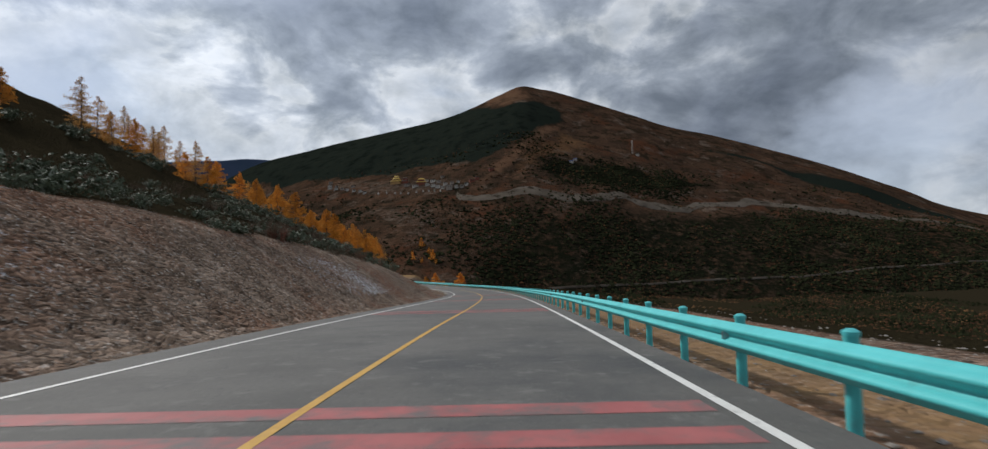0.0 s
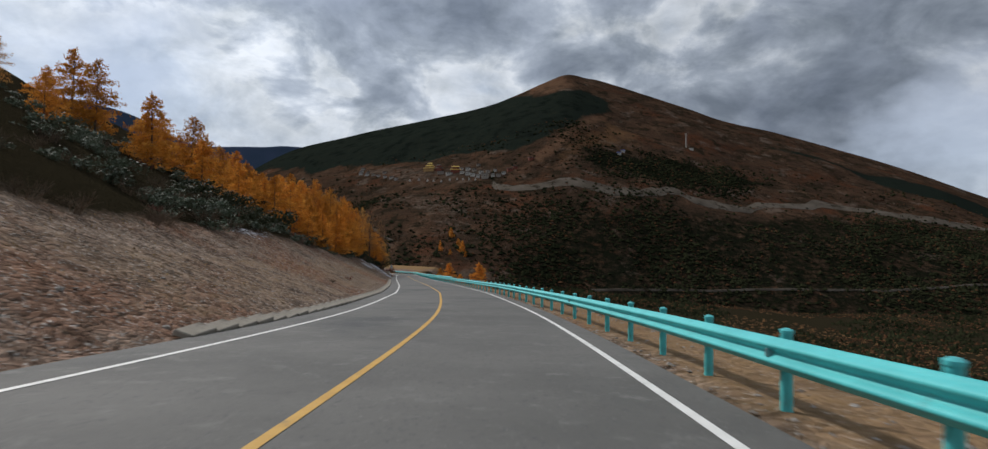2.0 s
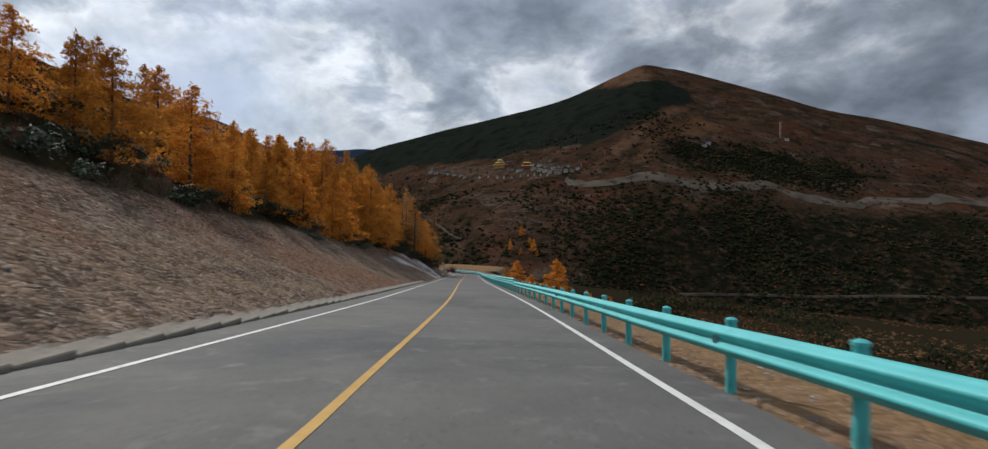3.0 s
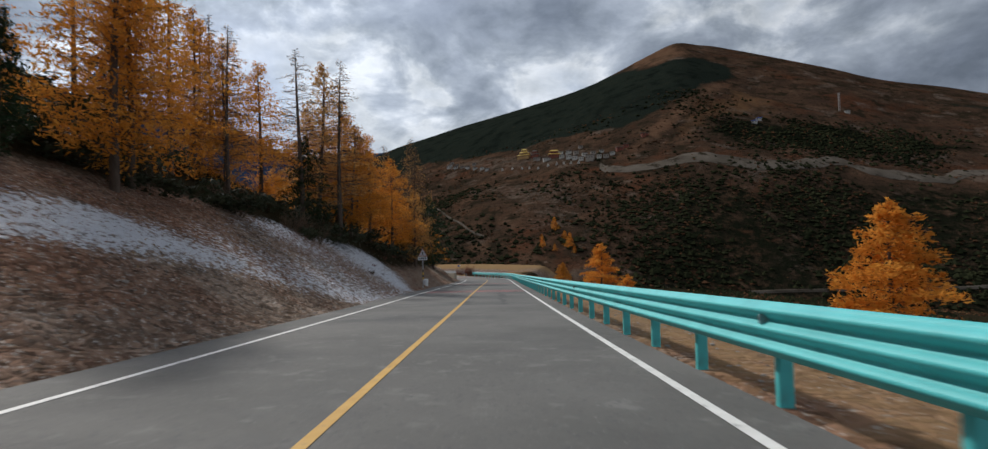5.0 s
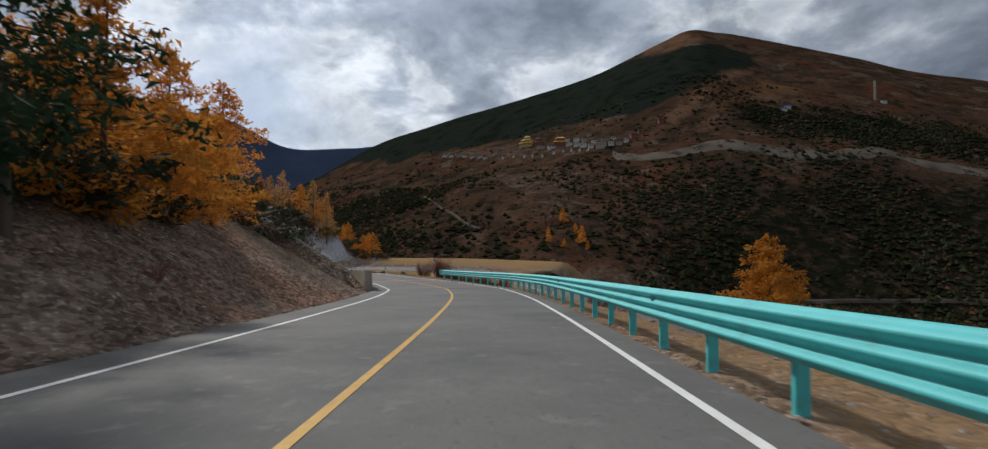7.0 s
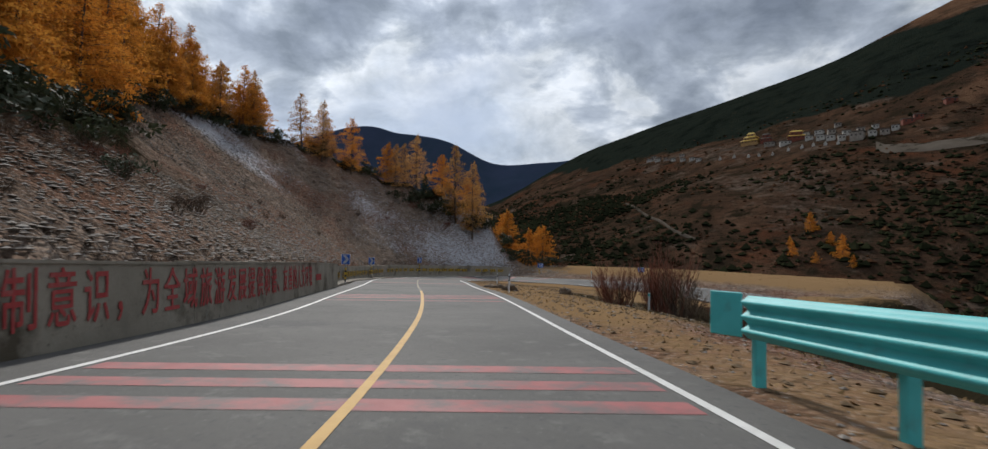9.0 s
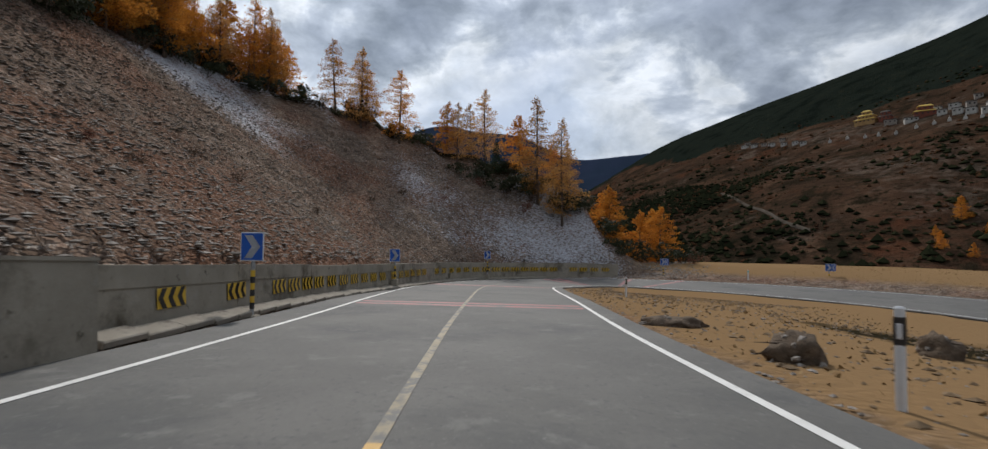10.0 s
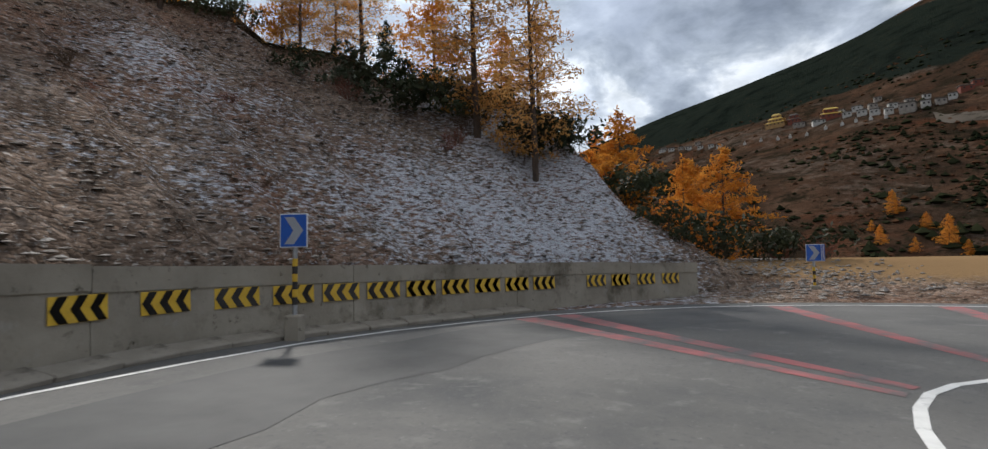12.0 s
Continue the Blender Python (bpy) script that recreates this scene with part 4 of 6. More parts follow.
def wall_run(name, line, tall, thick, cap, label, joint=6.0, lean=0.06):
    """A cast wall in bays along the left side, its face leaning back a little, with a small proud cap."""
    head = tagged(new(name), label, "wall", kind="structure")
    for k, s in enumerate(np.arange(0, line.long - 0.3, joint)):
        end = min(s + joint - 0.015, line.long)
        verts, n = [], 7
        h = tall + 0.02 * math.sin(k * 2.3)
        for q in np.linspace(s, end, n):
            at, _, side, z = line.at(q)
            for out, up in ((0, -0.4), (lean, h - cap), (lean - 0.03, h - cap + 0.002), (lean - 0.03, h), (lean + thick, h), (lean + thick, -0.4)):
                verts.append((*(at - side * out), z + up))
        faces = []
        for r in range(n - 1):
            for j in range(6):
                faces.append((r * 6 + j, r * 6 + (j + 1) % 6, (r + 1) * 6 + (j + 1) % 6, (r + 1) * 6 + j))
        faces += [tuple(range(5, -1, -1)), tuple(range((n - 1) * 6, n * 6))]
        link_mesh("panel", verts, faces, CONCRETE, head)
    return head


text_wall = wall_run("wall_slogan", TEXT_LINE, 1.22, 0.4, 0.05, "grey concrete roadside wall with a painted red slogan", 8.0)
chevron_wall = wall_run("wall_chevron", CHEV_LINE, 1.12, 0.4, 0.36, "weathered concrete roadside wall with yellow and black chevron panels", 5.0, 0.05)


def character(sign, size):
    curve = bpy.data.curves.new("glyph", "FONT")
    curve.body, curve.size, curve.extrude, curve.align_x, curve.align_y = sign, size, 0.003, "CENTER", "CENTER"
    curve.offset = 0.004
    ob = new("glyph", curve)
    bpy.context.view_layer.update()
    data = bpy.data.meshes.new_from_object(ob)
    bpy.data.objects.remove(ob)
    bpy.data.curves.remove(curve)
    data.materials.clear()
    data.materials.append(RED_TEXT)
    return data


def on_wall(ob, q, line, up, parent, proud=0.012, lean=0.05):
    at, way, side, z = line.at(q)
    at = at + side * (proud - lean * up / 1.1)
    ob.parent = parent
    ob.matrix_basis = Matrix.Translation((*at, z + up)) @ Matrix.Rotation(math.atan2(way[1], way[0]), 4, "Z") @ Matrix.Rotation(math.pi / 2 - 0.045, 4, "X")
    return ob


SLOGAN = "提高全民法制意识，为全域旅游发展提供和谐、友善的人文环境"
TEXT_START, PITCH = 16.4, 0.672
TEXT_END = TEXT_START + PITCH * (len(SLOGAN) - 1)
glyphs = {}
for k, sign in enumerate(SLOGAN):
    if sign not in glyphs:
        glyphs[sign] = character(sign, 0.67)
    ob = on_wall(new("painted_character", glyphs[sign]), TEXT_START + k * PITCH, TEXT_LINE, 0.64, text_wall)
    ob.matrix_basis = ob.matrix_basis @ Matrix.Diagonal((0.86, 1.26, 1, 1))
for k in range(6):
    bm = bmesh.new()
    box(bm, (0.15, 0.26, 0.006))
    on_wall(part("painted_bar", bm, RED_TEXT), TEXT_END + 1.2 + k * 0.2, TEXT_LINE, 0.62, text_wall)


def chevron_faces(bm, x0, half, arm, reach):
    """One arrow stroke pointing to -x."""
    pts = [(x0 - reach, 0), (x0, half), (x0 + arm, half), (x0 + arm - reach, 0), (x0 + arm, -half), (x0, -half)]
    v = [bm.verts.new((x, y, 0.0)) for x, y in pts]
    bm.faces.new((v[0], v[3], v[2], v[1]))
    bm.faces.new((v[0], v[5], v[4], v[3]))
    bmesh.ops.solidify(bm, geom=bm.faces[:], thickness=-0.004)


def chevron_board():
    """Data of a yellow board and of its black strokes."""
    bm = bmesh.new()
    box(bm, (0.86, 0.35, 0.012), bevel=0.004)
    plate = mesh_from(bm, BOARD_YELLOW, "board")
    strokes = []
    for x0 in (-0.30, -0.015, 0.27):
        bm = bmesh.new()
        chevron_faces(bm, x0, 0.172, 0.14, 0.12)
        bmesh.ops.translate(bm, verts=bm.verts, vec=(0, 0, 0.010))
        strokes.append(mesh_from(bm, BLACK_PAINT, "stroke"))
    return plate, strokes


BOARD, STROKES = chevron_board()
board_at = [52.0, 50.75, 49.5, 48.35] + [46.05 - 1.06 * k for k in range(8)] + [37.5, 36.2, 34.8, 33.3, 31.7, 30.1, 27.2, 25.9, 24.6, 23.3, 22.0, 20.5, 18.6, 17.2, 15.9, 14.6, 13.3, 12.0, 10.7, 9.6, 8.5, 7.4, 4.9, 2.4]
for k, q in enumerate(board_at):
    ob = on_wall(new("chevron_panel", BOARD), q, CHEV_LINE, 0.56, chevron_wall, 0.02)
    if k == 20:
        ob.matrix_basis = ob.matrix_basis @ Matrix.Rotation(radians(-9), 4, "Z")
    for data in STROKES:
        stroke = new("black_stroke", data)
        stroke.parent = ob

# gutter stones along the foot of the bank and wall
kerb = tagged(new("gutter_kerb"), "pale sloping concrete gutter slabs along the foot of the bank", "kerb", kind="structure")
KERB_BM = bmesh.new()
box(KERB_BM, (0.97, 0.40, 0.12), (0, 0, 0), 0.02)
KERB_SLAB = mesh_from(KERB_BM, GUTTER, "slab")
kr = random.Random(11)
slab_places = [(beside_left(q, 1.15)[0], beside_left(q, 0)[1], beside_left(q, 0)[2]) for q in np.arange(S0 + 72, S0 + 160, 1.0)]
slab_places += [(CHEV_LINE.at(q)[0] + CHEV_LINE.at(q)[2] * 0.22, CHEV_LINE.at(q)[1], CHEV_LINE.at(q)[3]) for q in np.arange(0.6, CHEV_LINE.long - 8, 1.0)]
slab_z = side_of(np.array([p for p, _, _ in slab_places]), UP)[2]
for (p, way, _), z in zip(slab_places, slab_z):
    ob = new("slab", KERB_SLAB)
    ob.parent = kerb
    ob.matrix_basis = Matrix.Translation((*p, z + 0.07 + kr.uniform(-0.02, 0.02))) @ Matrix.Rotation(math.atan2(way[1], way[0]) + kr.uniform(-0.03, 0.03), 4, "Z") @ Matrix.Rotation(0.26 + kr.uniform(-0.05, 0.05), 4, "X")


# ------------------------------------------------------------------ signs and posts
def striped_pole(head, tall, radius=0.045, bands=3, start=0.55):
    bm = bmesh.new()
    rod(bm, radius, -0.4, tall)
    part("pole", bm, STEEL, head)
    for k in range(bands * 2):
        bm = bmesh.new()
        low = tall - start - 0.0 - (k + 1) * 0.14 + 0.35
        rod(bm, radius + 0.003, low, low + 0.14)
        part("band", bm, BLACK_PAINT if k % 2 else BOARD_YELLOW, head)


def arrow_sign(x, y, z, heading, tall, wide=0.52, high=0.62, base=0.0, label="blue chevron curve sign on a striped steel post"):
    head = tagged(new("chevron_sign"), label, "road sign", group="curve signs")
    head.matrix_basis = Matrix.Translation((x, y, z)) @ Matrix.Rotation(radians(heading), 4, "Z")
    striped_pole(head, tall - high)
    bm = bmesh.new()
    box(bm, (wide, 0.02, high), (0, -0.06, tall - high / 2), 0.006)
    plate = part("plate", bm, WHITE_SIGN, head)
    bm = bmesh.new()
    box(bm, (wide - 0.04, 0.006, high - 0.04), (0, -0.073, tall - high / 2))
    part("blue_face", bm, BLUE_SIGN, plate, "blue reflective face")
    bm = bmesh.new()
    r, c = wide * 0.24, tall - high / 2
    pts = [(-0.10 - r * 0.55, high * 0.40), (0.06 - r * 0.4, high * 0.40), (wide * 0.36, 0), (0.06 - r * 0.4, -high * 0.40), (-0.10 - r * 0.55, -high * 0.40), (wide * 0.36 - 0.19, 0)]
    v = [bm.verts.new((px, -0.078, c + pz)) for px, pz in pts]
    bm.faces.new((v[0], v[5], v[2], v[1]))
    bm.faces.new((v[5], v[4], v[3], v[2]))
    bmesh.ops.solidify(bm, geom=bm.faces[:], thickness=0.004)
    part("arrow", bm, WHITE_SIGN, plate, "white chevron arrow")
    bm = bmesh.new()
    box(bm, (0.30, 0.26, 0.56), (0, 0, -0.22), 0.03)
    part("footing", bm, CONCRETE, head)
    return head


def twin_plate(head, tall, wide=0.52, high=0.62):
    """A second plate at an angle, for the traffic that comes the other way."""
    turn = Matrix.Translation((wide * 0.55, 0.10, 0)) @ Matrix.Rotation(radians(62), 4, "Z")
    bm = bmesh.new()
    box(bm, (wide, 0.02, high), (0, -0.06, tall - high / 2), 0.006)
    bm.transform(turn)
    plate = part("side_plate", bm, WHITE_SIGN, head)
    bm = bmesh.new()
    box(bm, (wide - 0.04, 0.006, high - 0.04), (0, -0.073, tall - high / 2))
    bm.transform(turn)
    part("blue_face", bm, BLUE_SIGN, plate, "blue reflective face")
    bm = bmesh.new()
    c = tall - high / 2
    v = [bm.verts.new((px, -0.078, c + pz)) for px, pz in ((0.17, high * 0.4), (0.01, high * 0.4), (-wide * 0.36, 0), (0.01, -high * 0.4), (0.17, -high * 0.4), (0.19 - wide * 0.36, 0))]
    bm.faces.new((v[0], v[1], v[2], v[5]))
    bm.faces.new((v[5], v[2], v[3], v[4]))
    bmesh.ops.solidify(bm, geom=bm.faces[:], thickness=-0.004)
    bm.transform(turn)
    part("arrow", bm, WHITE_SIGN, plate, "white chevron arrow")


for x, y, top, heading, base in ((-81.15, 301.6, -18.15, 38, -20.0), (-91.06, 312.9, -18.52, 36, -20.05), (-99.67, 328.6, -18.65, 30, -20.55), (-92.7, 345.4, -19.2, 20, -20.75), (-79.9, 349.6, -19.4, 5, -21.0)):
    post = arrow_sign(x, y, base, heading, top - base)
    if y > 340:
        twin_plate(post, top - base)

RED_RIM = material("red_sign_rim", [(0.3, (0.40, 0.16, 0.14)), (0.65, (0.48, 0.22, 0.19))], 4, 0.5, 0)


def warning_sign(x, y, z, heading):
    head = tagged(new("warning_sign"), "faded triangular warning sign with a small plate on a striped post", "road sign")
    head.matrix_basis = Matrix.Translation((x, y, z)) @ Matrix.Rotation(radians(heading), 4, "Z")
    bm = bmesh.new()
    rod(bm, 0.04, -0.4, 3.15)
    part("pole", bm, STEEL, head)
    for k in range(4):
        bm = bmesh.new()
        rod(bm, 0.043, 0.55 + k * 0.2, 0.75 + k * 0.2)
        part("band", bm, BLACK_PAINT if k % 2 else BOARD_YELLOW, head)

    def triangle(size, y0, deep, mat, parent, name, label=""):
        bm = bmesh.new()
        v = [bm.verts.new((sx * size, y0, 2.72 + sz * size)) for sx, sz in ((-0.5, -0.33), (0.5, -0.33), (0, 0.54))]
        bm.faces.new(v)
        bmesh.ops.solidify(bm, geom=bm.faces[:], thickness=deep)
        return part(name, bm, mat, parent, label)

    plate = triangle(0.76, -0.06, 0.02, RED_RIM, head, "triangle", "faded red-rimmed triangle")
    triangle(0.61, -0.065, 0.004, WHITE_SIGN, plate, "face")
    bm = bmesh.new()
    box(bm, (0.08, 0.006, 0.24), (0, -0.072, 2.70))
    part("symbol", bm, BLACK_PAINT, plate)
    bm = bmesh.new()
    box(bm, (0.76, 0.02, 0.26), (0, -0.06, 2.30), 0.006)
    plate = part("text_plate", bm, WHITE_SIGN, head)
    for k in range(4):
        bm = bmesh.new()
        box(bm, (0.12, 0.006, 0.14), (-0.25 + k * 0.167, -0.073, 2.30))
        part("writing_bar", bm, BLACK_PAINT, plate)


warning_sign(-38.2, 209.6, -15.0, 13)


def litter_bin(x, y, z):
    head = tagged(new("roadside_bin"), "pale blue and white weathered roadside container", "bin")
    head.location = (x, y, z)
    bm = bmesh.new()
    rod(bm, 0.20, 0.0, 0.62, sides=16, top=0.24)
    bmesh.ops.bevel(bm, geom=bm.edges[:], offset=0.012, segments=1, affect="EDGES")
    part("body", bm, WHITE_SIGN, head, smooth=False)
    bm = bmesh.new()
    rod(bm, 0.26, 0.62, 0.70, sides=16, top=0.18)
    part("lid", bm, WHITE_SIGN, head)


litter_bin(-39.3, 213.0, -15.35)


def delineator(x, y, z, tall=0.95):
    head = tagged(new("delineator_post"), "white plastic delineator post with a black band", "post", group="delineator posts")
    head.location = (x, y, z)
    bm = bmesh.new()
    box(bm, (0.085, 0.07, tall + 0.3), (0, 0, tall / 2 - 0.15), 0.018)
    part("shaft", bm, WHITE_SIGN, head)
    bm = bmesh.new()
    box(bm, (0.095, 0.08, 0.26), (0, 0, tall - 0.22), 0.01)
    band = part("band", bm, BLACK_PAINT, head)
    bm = bmesh.new()
    box(bm, (0.045, 0.09, 0.14), (0, 0, tall - 0.22), 0.004)
    part("reflector", bm, WHITE_SIGN, band)


def zground(x, y):
    return float(ground_height(np.array([x]), np.array([y]))[0])


for x, y in ((-69.85, 302.5), (-82.0, 319.3)):
    delineator(x, y, zground(x, y) - 0.02)
for x, y in ((-63.5, 305.0), (-85.4, 346.5)):
    marker = tagged(new("marker_post"), "thin white marker post in the dry grass", "post")
    marker.location = (x, y, zground(x, y))
    bm = bmesh.new()
    rod(bm, 0.05, -0.3, 0.85)
    part("shaft", bm, WHITE_SIGN, marker)
    bm = bmesh.new()
    rod(bm, 0.053, 0.68, 0.80)
    part("band", bm, TURQUOISE, marker)


# ------------------------------------------------------------------ trees
def conifer(seed, tall, thin, spread_by, droop_by, tuft, bare=0.10, twigs=0):
    """Stem, limbs and needle tufts of a conifer: a tapered stem, limbs in loose tiers, small crossed blades along them."""
    rng = random.Random(seed)
    trunk = bmesh.new()
    segs, ring_prev = 10, None
    for k in range(segs + 1):
        u = k / segs
        r = 0.0135 * tall * (1 - u) ** 0.85 + 0.012
        c = (0.07 * math.sin(seed + 3 * u), 0.07 * math.cos(seed * 2 + 4 * u), tall * u)
        ring = [trunk.verts.new((c[0] + r * math.cos(a), c[1] + r * math.sin(a), c[2] - (0.8 if k == 0 else 0))) for a in (j * math.tau / 7 for j in range(7))]
        if ring_prev:
            for j in range(7):
                trunk.faces.new((ring_prev[j], ring_prev[(j + 1) % 7], ring[(j + 1) % 7], ring[j]))
        ring_prev = ring
    verts, faces, lv, lf = [], [], [], []
    count = int(tall * 11)
    lobes = [rng.uniform(0.72, 1.2) for _ in range(9)]
    for k in range(count):
        u = bare + (1 - bare) * (k / count) ** 0.92
        a = rng.uniform(0, math.tau)
        lobe = lobes[int(a / math.tau * 9) % 9]
        reach = tall * (spread_by * (1 - u) ** 0.7 * min(1, 0.5 + (u - bare) * 4.5) + 0.012) * rng.uniform(0.55, 1.12) * lobe
        z0, droop = tall * u, droop_by * rng.uniform(0.3, 1.3)
        way = Vector((math.cos(a), math.sin(a), 0))
        side = way.cross(Vector((0, 0, 1)))
        base = len(lv)

        def on_limb(w):
            return way * reach * w + Vector((0, 0, z0 + reach * (0.28 * w - droop * w * w)))

        for j in range(3):
            w = j / 2
            c, r = on_limb(w), 0.019 * (1 - 0.82 * w)
            for ang in (0, math.tau / 3, 2 * math.tau / 3):
                lv.append(tuple(c + side * r * math.cos(ang) + Vector((0, 0, r * math.sin(ang)))))
        for j in range(2):
            for q in range(3):
                lf.append((base + 3 * j + q, base + 3 * j + (q + 1) % 3, base + 3 * j + 3 + (q + 1) % 3, base + 3 * j + 3 + q))
        for j in range(twigs):
            w = rng.uniform(0.15, 1.0)
            c, long = on_limb(w), (0.45 * reach * (1.1 - w) + 0.12) * rng.uniform(0.5, 1.2)
            d = (way * 0.8 + side * rng.gauss(0, 0.9) + Vector((0, 0, rng.gauss(-0.1, 0.35)))).normalized()
            b0 = len(lv)
            lv += [tuple(c + Vector((0, 0, 0.009))), tuple(c - Vector((0, 0, 0.009)) + way * 0.01), tuple(c + d * long)]
            lf.append((b0, b0 + 1, b0 + 2))
        for j in range(int((5 + reach * 36) * thin)):
            w = rng.uniform(0.04, 1.04) ** 0.75
            fan = 0.36 * reach * (1.2 - w) + 0.08
            c = on_limb(w) + side * rng.gauss(0, fan * 0.6) + Vector((0, 0, rng.gauss(-0.04, 0.13)))
            size = tuft * rng.uniform(0.55, 1.3)
            d = (way * rng.gauss(0.4, 0.6) + side * rng.gauss(0, 0.7) + Vector((0, 0, rng.gauss(0.1, 0.55)))).normalized()
            e = d.cross(Vector((rng.gauss(0, 1), rng.gauss(0, 1), rng.gauss(0, 1)))).normalized()
            b0 = len(verts)
            verts += [tuple(c - d * size * 0.5), tuple(c + e * size * 0.42), tuple(c + d * size * 0.75)]
            faces.append((b0, b0 + 1, b0 + 2))
    return trunk, (lv, lf), (verts, faces)


def mesh_of(name, verts, faces, mat):
    data = bpy.data.meshes.new(name)
    data.from_pydata(verts, [], faces)
    data.materials.append(mat)
    return data


def tree_kind(seed, thin, leaf, label, spread_by=0.24, droop_by=0.35, tuft=0.17, name="larch_tree", tall=9.0, bare=0.10, twigs=0):
    trunk, limbs, tufts = conifer(seed, tall, thin, spread_by, droop_by, tuft, bare, twigs)
    head = tagged(new(name), label, "tree")
    part("trunk", trunk, BARK, head, smooth=True)
    limb = new("branchwork", mesh_of("branchwork", *limbs, BARK))
    limb.parent = head
    crown = new("crown", mesh_of("crown", *tufts, leaf))
    crown.parent = head
    return [head, tall, False]


GOLD = [tree_kind(k, 0.66, LARCH, "golden autumn larch tree with a full crown", 0.47, 0.30, 0.28, bare=0.02) for k in (1, 2, 3, 4)]
THIN = [tree_kind(k, 1.0, LARCH_PALE, "tall thinning larch with bare twigs and yellow needles", 0.33, 0.25, 0.15, bare=0.10, twigs=6) for k in (11, 12, 13)]
BARE = [tree_kind(k, 0.24, LARCH_PALE, "tall nearly bare larch with dark branching limbs", 0.28, 0.30, 0.10, tall=13.0, bare=0.18, twigs=14) for k in (31, 32)]
AMBER = [tree_kind(k, 1.15, LARCH, "tall amber larch with an open crown", 0.36, 0.28, 0.145, bare=0.10, twigs=2) for k in (51, 52, 53)]
GREAT = [tree_kind(k, 1.7, LARCH, "large golden autumn larch below the guard rail", 0.40, 0.26, 0.21, tall=13.0, bare=0.02) for k in (61, 62)]
DARK = [tree_kind(k, 1.2, SPRUCE, "dark green spruce tree", 0.33, 0.45, 0.20, "spruce_tree", bare=0.06) for k in (21, 22)]
rng = random.Random(7)


def plant(kinds, x, y, tall, z=None, sink=0.15, broad=1.0):
    kind = kinds[rng.randrange(len(kinds))]
    z = zground(x, y) if z is None else z
    f = tall / kind[1]
    m = Matrix.Translation((x, y, z - sink)) @ Matrix.Rotation(rng.uniform(0, math.tau), 4, "Z") @ Matrix.Rotation(rng.gauss(0, 0.025), 4, "X")
    wide = f * broad * rng.uniform(0.9, 1.15)
    if not kind[2]:
        kind[2] = True
        kind[0].matrix_basis = m @ Matrix.Diagonal((wide, wide, f, 1))
        return kind[0]
    keep_scale = kind[0].scale.copy()
    kind[0].scale = (wide, wide, f)
    made = copy_thing(kind[0], m)
    kind[0].scale = keep_scale
    return made


def beside(s, d):
    """The place d metres to the left of the left edge line at a station (minus: beyond the right edge line)."""
    p, q = (np.array([np.interp(s, run, e[:, k]) for k in (0, 1)]) for e in (outer, inner))
    n = (p - q) / np.hypot(*(p - q))
    return tuple(p + n * d) if d > 0 else tuple(q + n * d)


def grove(kinds, count, s_low, s_high, d_low, d_high, tall, apart=2.2, skew=1.0):
    taken = []
    for _ in range(count * 6):
        if len(taken) >= count:
            break
        x, y = beside(rng.uniform(s_low, s_high), d_low + (d_high - d_low) * rng.random() ** skew)
        if all(math.hypot(x - a, y - b) > apart for a, b in taken):
            taken.append((x, y))
            plant(kinds, x, y, rng.uniform(*tall))


def tree_line(kinds, count, line, deep, tall, apart=2.4, skew=1.4):
    """Trees behind a line given as (station, metres beyond the left edge line), thickest along it."""
    taken = []
    for _ in range(count * 8):
        if len(taken) >= count:
            break
        s = rng.uniform(line[0][0], line[-1][0])
        x, y = beside(s, float(pick(s, line)) + deep * rng.random() ** skew)
        if all(math.hypot(x - a, y - b) > apart for a, b in taken):
            taken.append((x, y))
            plant(kinds, x, y, rng.uniform(*tall))


GOLD_LINE = [(S0 + 110, 17), (S0 + 122, 13), (S0 + 135, 10.5), (S0 + 150, 9), (S0 + 172, 8)]
tree_line(GOLD, 44, GOLD_LINE, 20, (4.5, 7.5))
grove(GOLD, 8, S0 + 75, S0 + 105, 22, 34, (3.2, 5))
grove(THIN, 10, S0 + 30, S0 + 75, 24, 36, (3.4, 5))
grove(THIN, 10, S0 + 75, S0 + 120, 34, 50, (4, 6))
grove(GOLD, 8, S0 + 40, S0 + 80, 26, 36, (2.6, 4))
grove(GOLD, 12, S0 + 165, S0 + 186, 9, 26, (7, 11))
grove(AMBER, 11, S0 + 172, S0 + 190, 9, 17, (10, 12), 2.2)
grove(AMBER, 7, S0 + 190, S0 + 212, 10, 22, (9, 12), 1.8)
grove(BARE, 6, S0 + 196, S0 + 216, 8, 20, (10, 13), 1.8)
grove(AMBER, 6, S0 + 214, S0 + 229, 8, 16, (9, 12), 2.0)
grove(BARE, 2, S0 + 218, S0 + 228, 7, 11, (10, 12), 1.6)
grove(DARK, 9, S0 + 165, S0 + 218, 9, 20, (4, 7))
